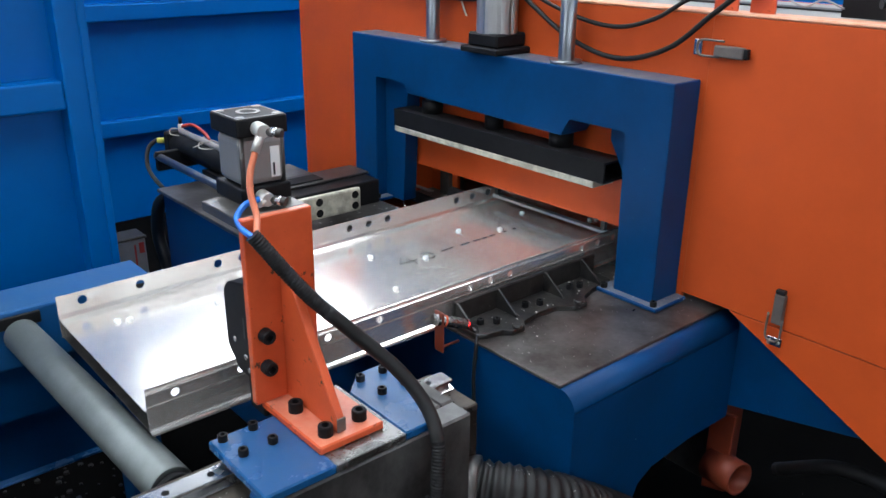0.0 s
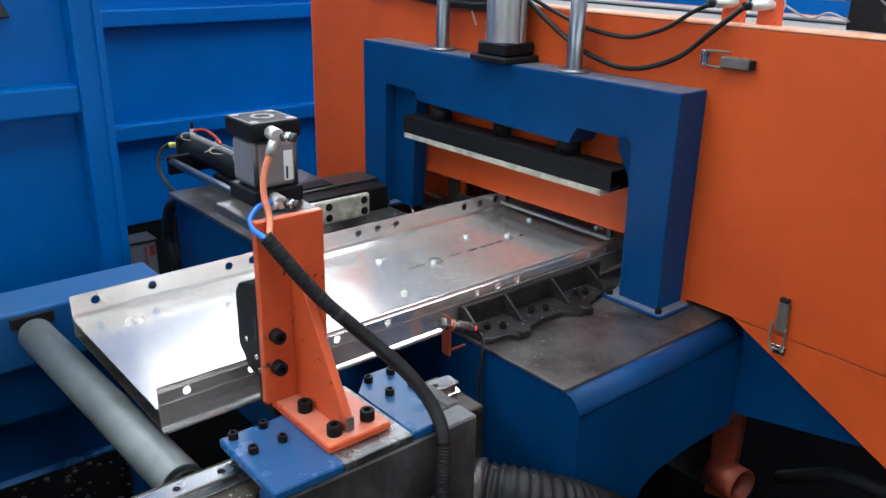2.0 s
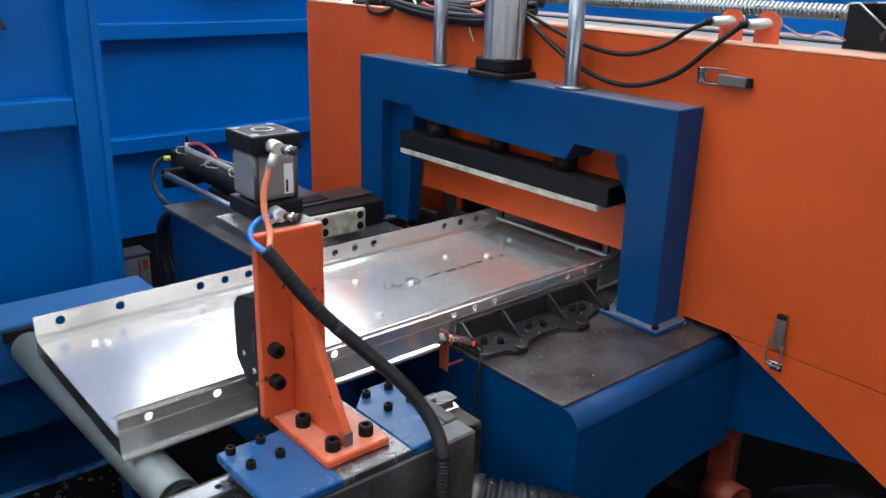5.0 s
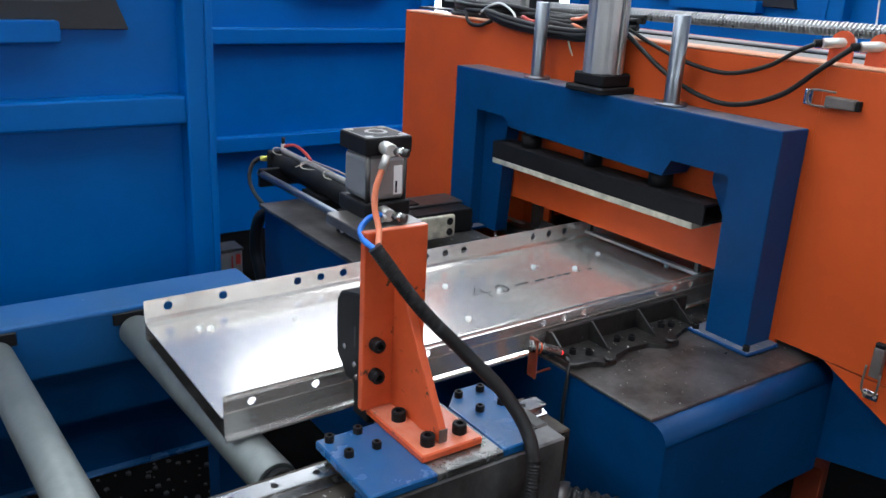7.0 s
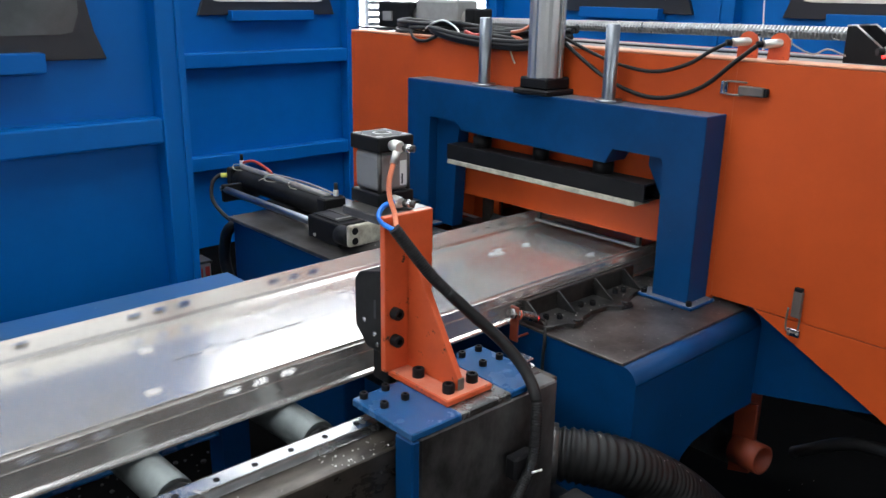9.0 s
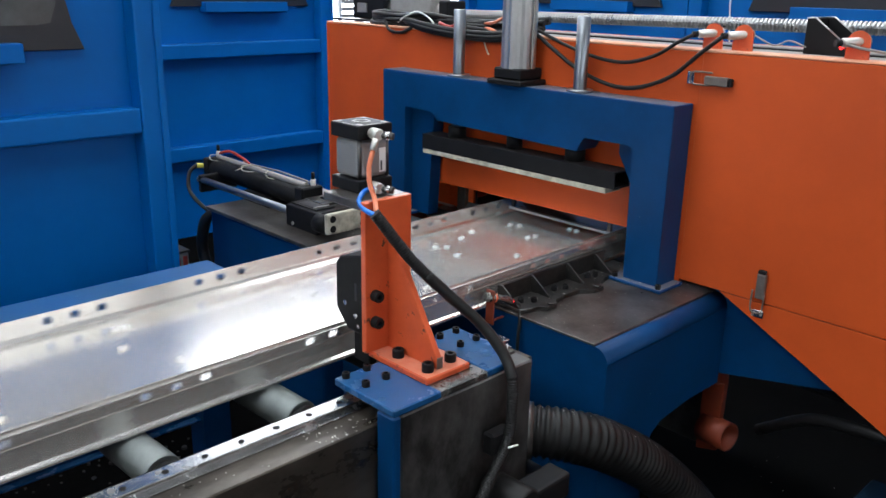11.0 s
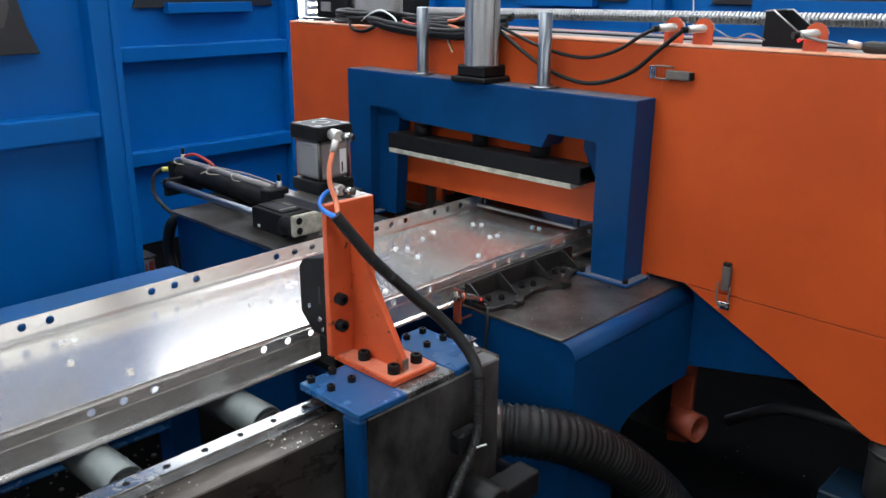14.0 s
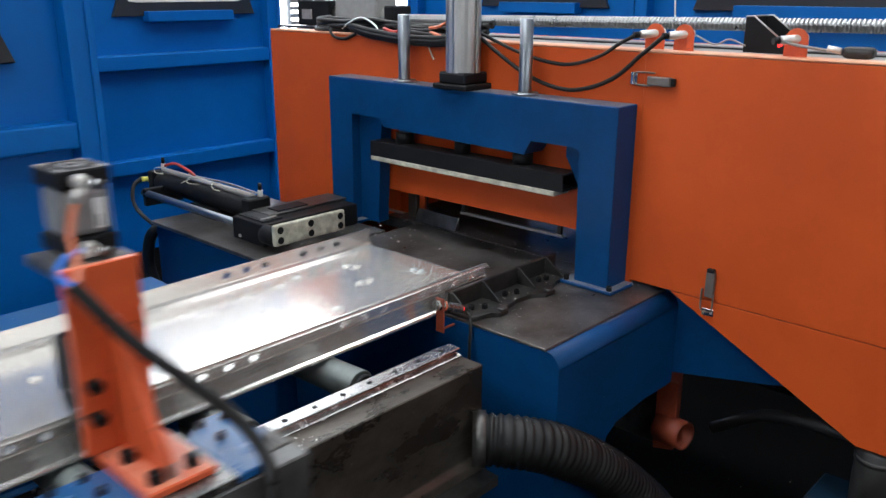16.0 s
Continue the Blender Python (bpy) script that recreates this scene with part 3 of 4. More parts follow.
# ---- roller conveyor ----
cv = thing("roller_conveyor", (-0.6, 1.9, FZ), "blue outfeed roller conveyor with grey rollers", "conveyor")
part("far_beam", B(-2.2, 0.86, 2.27, 2.44, 0.50, 0.662, bevel=0.008, seg=2), DUSTY, cv, "dusty blue side beam")
# Deeper blue than the beam; the tray's shade is in its tone.
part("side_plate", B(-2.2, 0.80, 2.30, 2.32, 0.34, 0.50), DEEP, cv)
for x in (0.78, -2.1):
    part("leg", B(x - 0.05, x + 0.05, 2.30, 2.40, FZ, 0.50), DEEP, cv)
for x in (0.88, 0.532, 0.187, -0.156, -0.503, -0.85, -1.2, -1.55):
    z = 0.598 + 0.0087 * (x - 0.55)

    def on_axis(y):
        return (x - 0.045 * (y - 1.45), y, z)
    ro = part("roller", R(on_axis(1.405), on_axis(2.255), 0.0445, 32, 0.002), ROLLER, cv, "grey zinc-plated roller")
    part("bearing", R(on_axis(1.387), on_axis(1.4035), 0.036, 24, 0.002), BLACK, ro, "black end bearing")
    part("bearing_ring", R(on_axis(1.383), on_axis(1.3868), 0.021, 20), STEEL, ro, "bright bearing ring")
    part("axle", R(on_axis(1.372), on_axis(2.269), 0.011, 12), STEEL, ro)
    xe = on_axis(2.26)[0]
    part("bearing_seat", B(xe - 0.055, xe + 0.055, 2.2605, 2.2698, z + 0.02, 0.652, bevel=0.003), BLACK, ro, "black oily bearing seat on the beam")
# Same deep blue, chosen for the shade down here.
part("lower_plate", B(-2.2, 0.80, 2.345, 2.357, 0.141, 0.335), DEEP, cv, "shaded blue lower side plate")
part("lower_flange", B(-2.2, 0.80, 2.32, 2.357, 0.132, 0.1405, bevel=0.002), GLOSS, cv, "scraped flange of the lower plate")

# ---- rail beam ----
rb = thing("slide_beam", (0.0, 1.29, FZ), "dark worn steel beam carrying a linear rail", "machine beam")
part("beam", prism(bmesh.new(), [(1.208, 0.642), (1.37, 0.642), (1.37, 0.33), (1.20, 0.33), (1.20, 0.36), (1.212, 0.38)], "x", -2.2, 1.137, 0.003), BEAM, rb)
part("flange", B(-2.2, 1.14, 1.15, 1.40, 0.30, 0.33), IRON, rb)
for x in (0.95, -1.0):
    part("leg", B(x - 0.08, x + 0.08, 1.20, 1.37, FZ, 0.30), IRON, rb)
bm = prism(bmesh.new(), [(1.279, 0.6425), (1.331, 0.6425), (1.331, 0.647), (1.318, 0.652), (1.318, 0.658), (1.325, 0.662), (1.325, 0.668), (1.287, 0.668), (1.285, 0.666), (1.285, 0.662), (1.294, 0.658), (1.294, 0.652), (1.279, 0.647)], "x", -2.2, 1.13)
rail = part("rail", bm, STEEL, rb, "bright ground linear rail")
bm = bmesh.new()
rod(bm, (0, 0, 0.0), (0, 0, 0.0006), 0.0072, 14)
dot = bpy.data.meshes.new("rail_hole")
bm.to_mesh(dot)
bm.free()
for i in range(39):
    shared("rail_hole", dot, BLACK, rail, (1.078 - 0.0845 * i, 1.305, 0.6681))

# ---- clamp carriage ----
ca = thing("clamp_carriage", (0.83, 1.27, 0.642), "blue slide carriage with an orange bracket and pneumatic clamp", "clamp carriage")
pl = part("plate_painted", prism(bmesh.new(), [(0.592, 1.139), (0.735, 1.139), (0.735, 1.352), (0.592, 1.352)], "z", 0.686, 0.705, 0.003), GLOSS, ca)
pr = part("plate_painted", prism(bmesh.new(), [(0.8895, 1.141), (0.949, 1.141), (1.02, 1.25), (1.02, 1.385), (0.945, 1.385), (0.8895, 1.33)], "z", 0.686, 0.705, 0.003), GLOSS, ca)
part("plate_bare", B(0.7352, 0.8892, 1.139, 1.375, 0.686, 0.704, bevel=0.002), BARE, ca, "bare scuffed steel plate")
part("apron", B(0.6135, 1.052, 1.137, 1.195, 0.30, 0.6858, bevel=0.004), GRIME, ca, "oil-grimed dark steel apron plate")
part("cheek", B(0.590, 0.613, 1.137, 1.196, 0.30, 0.6858, bevel=0.004), DEEP, ca)
part("step", B(1.0225, 1.058, 1.1975, 1.30, 0.655, 0.6855, bevel=0.004), IRON, ca)
part("step", B(0.94, 1.0222, 1.1975, 1.2545, 0.655, 0.6855, bevel=0.003), IRON, ca)
for a in (0.61, 0.91):
    part("slide_block", B(a, a + 0.10, 1.255, 1.352, 0.6695, 0.6858, bevel=0.003), RUST, ca)
for x, y in ((0.614, 1.336), (0.676, 1.336), (0.682, 1.272), (0.622, 1.272)):
    shared("bolt", HEAD_S, BLACK, pl, (x, y, 0.705))
for x, y in ((0.993, 1.355), (0.935, 1.355), (0.998, 1.285), (0.94, 1.285)):
    shared("bolt", HEAD_S, BLACK, pr, (x, y, 0.705))
br = part("foot", B(0.725, 0.866, 1.178, 1.392, 0.705, 0.722, bevel=0.003), BRIGHT, ca, "chipped orange foot plate")
for x, y in ((0.757, 1.315), (0.757, 1.21), (0.835, 1.215)):
    shared("bolt", HEAD_L, BLACK, br, (x, y, 0.722))
co = part("column", B(0.708, 0.852, 1.377, 1.395, 0.722, 1.101, bevel=0.002), BRIGHT, ca, "chipped orange upright plate")
for z in (0.80, 0.868):
    shared("bolt", HEAD_L, BLACK, co, (0.735, 1.377, z), (radians(90), 0, 0))
bm = prism(bmesh.new(), [(1.3765, 0.7225), (1.3765, 1.0), (1.355, 1.0), (1.20, 0.75), (1.20, 0.7225)], "x", 0.775, 0.793, 0.002)
part("gusset", bm, BRIGHT, ca)
part("bare_edge", B(0.7745, 0.7935, 1.1965, 1.1995, 0.7235, 0.752, bevel=0.001), DULL, ca, "scraped bare metal at the gusset's toe")
part("top_plate", B(0.705, 0.853, 1.3955, 1.535, 1.080, 1.1005, bevel=0.002), TABLE, ca, "dull steel top plate")
part("clamp_block", prism(bmesh.new(), [(1.40, 0.965), (1.50, 0.94), (1.515, 0.92), (1.515, 0.80), (1.47, 0.755), (1.40, 0.755)], "x", 0.722, 0.80, 0.004), BLACK, ca, "black clamp jaw")
part("lower_jaw", B(0.735, 0.795, 1.40, 1.462, 0.672, 0.7545, bevel=0.004), BLACK, ca)
for y, z in ((1.435, 0.80), (1.475, 0.825), (1.425, 0.775)):
    part("jaw_screw", R((0.722, y, z), (0.7195, y, z), 0.006, 12), STEEL, ca, "small bright screw head")
# Flat black strip; the dark inside the slot is only its colour.
part("jaw_slot", B(0.7212, 0.7218, 1.43, 1.438, 0.84, 0.885), INK, ca, "flat black strip standing for a narrow shaded slot")
part("plunger", R((0.80, 1.46, 0.94), (0.80, 1.46, 1.08), 0.016), STEEL, ca)
cy = part("cylinder", B(0.754, 0.848, 1.455, 1.553, 1.1335, 1.2285, bevel=0.014, seg=3), BARREL, ca, "aluminium cylinder barrel")
for dx in (0.7595, 0.8425):
    part("tie_rod", R((dx, 1.4605, 1.1335), (dx, 1.4605, 1.2285), 0.0055, 10), IRON, cy, "dark tie rod at the barrel's corner")
for z0, z1 in ((1.101, 1.133), (1.229, 1.264)):
    cp = part("end_cap", B(0.748, 0.853, 1.449, 1.559, z0, z1, bevel=0.004, seg=2), BLACK, cy, "black cylinder end cap")
bm = bmesh.new()
for k in range(24):
    a0, a1 = 2 * math.pi * k / 24, 2 * math.pi * (k + 1) / 24
    q = [(0.8005 + r * math.cos(a), 1.504 + r * math.sin(a), 1.265) for r, a in ((0.016, a0), (0.023, a0), (0.023, a1), (0.016, a1))]
    bm.faces.new([bm.verts.new(p) for p in q])
thick(part("ring", bm, GREY, cp, "bare grey ring"), 0.002)
for dx in (-0.038, 0.038):
    for dy in (-0.040, 0.040):
        part("tie_bolt", R((0.8005 + dx, 1.504 + dy, 1.264), (0.8005 + dx, 1.504 + dy, 1.2655), 0.0085, 12), GREY, cp)
for x0, x1, y0, y1 in ((0.752, 0.849, 1.453, 1.4555), (0.752, 0.849, 1.5525, 1.555), (0.752, 0.7545, 1.456, 1.552), (0.8465, 0.849, 1.456, 1.552)):
    part("cap_edge", B(x0, x1, y0, y1, 1.2637, 1.2647), GREY, cp, "worn bare cap edge")
lb = part("sticker", B(0.815, 0.834, 1.4535, 1.4555, 1.146, 1.205), WHITE, cy, "white maker's sticker with dark bars")
part("print", B(0.8185, 0.8225, 1.4527, 1.4536, 1.150, 1.174), INK, lb)
for z, n in ((1.246, 0), (1.117, 1)):
    bm = R((0.785, 1.452, z), (0.785, 1.438, z), 0.0105, 14)
    rod(bm, (0.785, 1.444, z), (0.782, 1.412, z), 0.0135, 14, 0.002)
    ft = part("fitting", bm, NICKEL, ca, "nickel elbow fitting")
    part("needle", R((0.79, 1.42, z - 0.002), (0.808, 1.392, z - 0.004), 0.0085, 14, 0.001), IRON, ft, "knurled adjusting screw")
    part("nut", R((0.797, 1.410, z - 0.003), (0.803, 1.400, z - 0.0035), 0.0105, 6), STEEL, ft)
    part("elbow", R((0.782, 1.422, z - 0.004), (0.763, 1.415, z - (0.036 if n == 0 else 0.004)), 0.0085, 12), NICKEL, ft)
part("air_tube", sweep(bmesh.new(), smooth_curve([(0.764, 1.415, 1.212), (0.748, 1.41, 1.175), (0.741, 1.40, 1.14), (0.738, 1.378, 1.105), (0.722, 1.35, 1.078), (0.73, 1.34, 1.06)], 8), 0.0062, 10), TUBE_O, ca, "orange air tube")
part("air_tube", sweep(bmesh.new(), smooth_curve([(0.764, 1.416, 1.121), (0.735, 1.413, 1.117), (0.713, 1.405, 1.10), (0.708, 1.38, 1.086), (0.712, 1.35, 1.078), (0.725, 1.34, 1.06)], 8), 0.0062, 10), TUBE_B, ca, "blue air tube")
pts = smooth_curve([(0.71, 1.345, 1.083), (0.785, 1.30, 0.966), (0.86, 1.255, 0.876), (0.92, 1.20, 0.80), (0.945, 1.15, 0.738), (0.94, 1.11, 0.69), (0.927, 1.092, 0.63), (0.905, 1.08, 0.54), (0.84, 1.07, 0.47), (0.77, 1.06, 0.40)], 10)
cut = next(i for i, p in enumerate(pts) if p[2] < 0.68)
top = next(i for i, p in enumerate(pts) if p[2] < 0.93)
part("corrugated_hose", ribbed(bmesh.new(), pts[:top + 1], 0.0145, 0.0013, 0.0066, 14), RUBBER, ca, "black corrugated upper hose")
part("cable_sleeve", sweep(bmesh.new(), pts[top:cut + 1], lambda i: 0.0143 - 0.0002 * (i % 2), 16), RUBBER, ca, "smooth black cable sleeve", smooth=True)
part("corrugated_hose", ribbed(bmesh.new(), pts[cut - 1:], 0.0145, 0.0015, 0.0066, 14), RUBBER, ca, "black corrugated hose under the sleeve")
part("cable_tie", R((0.882, 1.058, 0.536), (0.912, 1.055, 0.532), 0.0028, 8), WHITE, ca, "white cable tie")
part("cable_clip", B(0.86, 0.93, 1.09, 1.125, 0.50, 0.56, bevel=0.006), BLACK, ca)
bm = R((0.90, 1.13, 0.39), (0.90, 1.0, 0.39), 0.045, 24, 0.006)
dm = part("drive_motor", bm, DUCT, ca, "dark dusty drive motor")
part("motor_plug", B(0.93, 1.06, 1.0, 1.07, 0.35, 0.42, bevel=0.008, seg=2), BLACK, dm)

# ---- duct, pipe, guard under the table ----
pts = smooth_curve([(1.10, 1.20, 0.44), (1.17, 1.12, 0.432), (1.27, 1.06, 0.39), (1.45, 1.02, 0.265), (1.65, 0.99, 0.08), (1.79, 0.97, -0.08)], 10)
duct_line = pts
d = thing("flexible_duct", (1.4, 1.04, FZ), "dusty black corrugated flexible duct", "hose")
part("hose", ribbed(bmesh.new(), pts, 0.073, 0.0075, 0.021, 24), DUCT, d)
part("clamp_band", R((1.095, 1.205, 0.44), (1.118, 1.178, 0.44), 0.077, 24), IRON, d, "dull metal hose clamp")
pp = thing("orange_pipe_stub", (2.05, 1.1, FZ), "orange painted pipe stub on a bracket", "pipe")
part("bracket", prism(bmesh.new(), [(1.168, 0.02), (1.168, 0.278), (1.092, 0.297), (1.092, 0.04)], "x", 2.035, 2.05, 0.002), RED, pp)
part("web", B(2.0505, 2.20, 1.155, 1.168, 0.02, 0.29, bevel=0.002), RED, pp)
part("back_plate", B(2.056, 2.066, 1.17, 1.40, 0.03, 0.31, bevel=0.002), GRIME, pp, "dark dusty steel plate behind the bracket")
bm = sweep(bmesh.new(), [(2.042, 1.15, 0.112), (2.024, 1.045, 0.118)], 0.047, 28, caps=False)
thick(part("pipe", bm, RED, pp), 0.008)
hm = thing("skirt_motor", (1.99, 0.45, FZ), "dark dusty motor standing below the orange skirt", "motor")
part("body", R((1.985, 0.44, 0.15), (1.985, 0.44, 0.345), 0.062, 28, 0.012), SHELL, hm, smooth=False)
part("pedestal", B(1.90, 2.08, 0.30, 0.60, FZ, 0.149, bevel=0.006), NAVY, hm, "oily navy pedestal")
part("band", R((1.985, 0.44, 0.30), (1.985, 0.44, 0.315), 0.064, 28), IRON, hm, "dull clamp band")
part("hose", sweep(bmesh.new(), smooth_curve([(1.975, 0.47, 0.335), (1.965, 0.53, 0.352), (1.975, 0.62, 0.345), (2.05, 0.80, 0.28), (2.15, 1.0, 0.12)], 8), 0.02, 12), RUBBER, hm, "black oily hose")

# ---- side pusher ----
sb = thing("pusher_base", (1.5, 2.7, FZ), "deep blue welded pedestal with a steel top rim", "machine base")
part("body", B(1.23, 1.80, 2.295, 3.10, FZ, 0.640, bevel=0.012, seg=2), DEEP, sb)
part("top_plate", B(1.215, 1.795, 2.292, 3.11, 0.641, 0.655, bevel=0.002), TABLE, sb, "worn steel top plate")
ah = thing("drooping_hose", (1.22, 3.15, FZ), "thick black hose drooping beside the blue pedestal", "hose")
part("hose", sweep(bmesh.new(), smooth_curve([(1.30, 3.125, 0.62), (1.245, 3.165, 0.58), (1.235, 3.195, 0.50), (1.235, 3.20, 0.42), (1.24, 3.165, 0.33), (1.26, 3.14, 0.2), (1.30, 3.13, -0.09)], 8), 0.025, 16), RUBBER, ah, smooth=True)
sp = thing("side_pusher", (1.45, 2.8, 0.655), "pneumatic side pusher with a cream push plate", "pneumatic pusher")
part("block", B(1.318, 1.78, 2.44, 2.65, 0.655, 0.742, bevel=0.006, seg=2), BLACK, sp, "black guide block")
part("cap_strip", B(1.40, 1.79, 2.52, 2.64, 0.7425, 0.752, bevel=0.003), IRON, sp)
part("cap_strip", B(1.335, 1.43, 2.47, 2.64, 0.7425, 0.748, bevel=0.003), BLACK, sp)
pp_ = part("push_plate", B(1.292, 1.625, 2.335, 2.357, 0.684, 0.766, bevel=0.008, seg=2), CREAM, sp, "cream plastic push plate with dark holes")
disc = bpy.data.meshes.new("counterbore")
bm = rod(bmesh.new(), (0, 0, 0), (0, -0.0012, 0), 0.0135, 18)
bm.to_mesh(disc)
bm.free()
for x in (1.318, 1.458, 1.60):
    for z in (0.706, 0.744):
        shared("counterbore", disc, BLACK, pp_, (x, 2.335, z))
for x in (1.36, 1.56):
    part("push_rod", R((x, 2.357, 0.715), (x, 2.44, 0.715), 0.022, 20), STEEL, sp)
part("bumper", R((1.318, 2.3575, 0.712), (1.318, 2.437, 0.712), 0.036, 22, 0.008), BLACK, sp, "round black rod end")
# Thin black plate painted as the shade in the block's hollow.
part("recess", B(1.35, 1.415, 2.50, 2.61, 0.7481, 0.749), INK, sp, "flat black patch standing for a shaded recess")
part("recess_edge", B(1.345, 1.42, 2.492, 2.4995, 0.7481, 0.7515, bevel=0.001), GREY, sp)
part("side_screw", R((1.318, 2.60, 0.672), (1.314, 2.60, 0.672), 0.007, 12), NICKEL, sp, "small bright screw")
part("slot_plate", B(1.45, 1.60, 2.53, 2.60, 0.7525, 0.758, bevel=0.002), BLACK, sp)
cyb = part("cylinder", R((1.45, 2.70, 0.735), (1.45, 3.43, 0.735), 0.043, 24, 0.004), BLACK, sp, "long black pneumatic cylinder")
part("tie_bar", R((1.455, 2.70, 0.785), (1.465, 3.42, 0.785), 0.013, 12), GREY, cyb, "grey sensor bar")
part("end_cap", B(1.405, 1.50, 3.42, 3.47, 0.69, 0.785, bevel=0.006), BLACK, cyb)
part("end_cap", B(1.40, 1.505, 2.651, 2.71, 0.69, 0.787, bevel=0.006), BLACK, cyb)
part("guide_rod", R((1.33, 2.65, 0.712), (1.33, 3.37, 0.712), 0.0155, 16, 0.002), ROD, sp, "steel guide rod")
part("rod_bracket", B(1.315, 1.50, 3.33, 3.355, 0.656, 0.735, bevel=0.004), BLACK, sp)
part("support", B(1.40, 1.50, 2.9, 3.1, 0.656, 0.70), BLACK, sp)
for y in (3.445, 2.68):
    ft = part("fitting", R((1.475, y, 0.76), (1.475, y, 0.812), 0.011, 12, 0.002), NICKEL, sp)
    part("knob", R((1.475, y, 0.8122), (1.475, y, 0.84), 0.0075, 10), BLACK, ft)
part("air_tube", sweep(bmesh.new(), smooth_curve([(1.475, 3.445, 0.80), (1.50, 3.38, 0.815), (1.50, 3.27, 0.80), (1.48, 3.18, 0.79)], 8), 0.007, 8), TUBE_R, sp, "dull red air tube")
part("air_tube", sweep(bmesh.new(), smooth_curve([(1.485, 3.18, 0.79), (1.475, 3.0, 0.80), (1.48, 2.9, 0.80), (1.475, 2.69, 0.795)], 8), 0.004, 8), GREY, sp)
for k, (y, dx) in enumerate(((3.42, 0.02), (3.2, -0.025), (3.12, 0.03), (2.95, 0.015))):
    part("cable_tie", sweep(bmesh.new(), smooth_curve([(1.46, y, 0.799), (1.445 - dx, y + 0.01, 0.80), (1.43 - dx, y - 0.02, 0.785), (1.425 + dx, y - 0.035, 0.775)], 5), 0.0022, 6), CREAM, sp)
lead = part("cable", sweep(bmesh.new(), smooth_curve([(1.42, 3.465, 0.745), (1.38, 3.49, 0.745), (1.34, 3.49, 0.71), (1.32, 3.45, 0.64), (1.33, 3.34, 0.58), (1.36, 3.2, 0.54)], 8), 0.009, 8), RUBBER, sp)
part("tape", R((1.41, 3.472, 0.7455), (1.385, 3.488, 0.7455), 0.0115, 10), YELLOW, lead, "yellow tape flag")
# ---- guide rack and sensor on the table ----
rk = thing("guide_rack", (1.62, 1.45, 0.648), "black ribbed casting guiding the tray edge", "guide bracket")
part("base", prism(bmesh.new(), [(1.322, 1.4975), (1.322, 1.415), (1.345, 1.402), (1.39, 1.398), (1.405, 1.375), (1.45, 1.375), (1.465, 1.40), (1.53, 1.414), (1.60, 1.408), (1.635, 1.372), (1.685, 1.372), (1.70, 1.405), (1.76, 1.425), (1.855, 1.432), (1.86, 1.4975)], "z", 0.648, 0.663, 0.004, 2), CAST, rk)
part("fence", B(1.322, 1.86, 1.498, 1.512, 0.648, 0.718, bevel=0.003), CAST, rk)
for x in (1.326, 1.468, 1.646, 1.797):
    part("rib", prism(bmesh.new(), [(1.498, 0.663), (1.498, 0.717), (1.490, 0.717), (1.424, 0.669), (1.424, 0.663)], "x", x - 0.003, x + 0.004, 0.001), CAST, rk)
for x, y in ((1.37, 1.455), (1.405, 1.432), (1.53, 1.455), (1.57, 1.44), (1.71, 1.46), (1.74, 1.45)):
    shared("bolt", HEAD_S, BLACK, rk, (x, y, 0.663))
for x in (1.427, 1.66):
    part("lug", R((x, 1.382, 0.6632), (x, 1.382, 0.672), 0.014, 18, 0.003), CAST, rk, "rounded bolt lug")
sn = thing("tray_sensor", (1.25, 1.45, 0.62), "metal proximity sensor on an orange bracket", "sensor")
part("bracket", B(1.240, 1.246, 1.448, 1.480, 0.625, 0.732, bevel=0.002), RED, sn, "orange bent sensor bracket")
part("bracket_foot", B(1.248, 1.3175, 1.472, 1.480, 0.6215, 0.628, bevel=0.002), RED, sn)
sbod = part("sensor", R((1.225, 1.470, 0.714), (1.312, 1.442, 0.686), 0.0135, 16, 0.001), BARE, sn, "threaded metal sensor barrel")
for a in (0.08, 0.34):
    p, q = Vector((1.225, 1.470, 0.714)), Vector((1.312, 1.442, 0.686))
    part("nut", R(p.lerp(q, a), p.lerp(q, a + 0.05), 0.016, 6), BRIGHT if a > 0.2 else ALU, sbod)
part("lamp", R((1.3125, 1.4418, 0.6858), (1.317, 1.4405, 0.6843), 0.0065, 12), LED, sbod, "red lit indicator ring")
part("cable", sweep(bmesh.new(), smooth_curve([(1.321, 1.439, 0.683), (1.335, 1.43, 0.670), (1.31, 1.405, 0.63), (1.300, 1.40, 0.55), (1.30, 1.39, 0.40)], 8), 0.005, 8), RUBBER, sn)


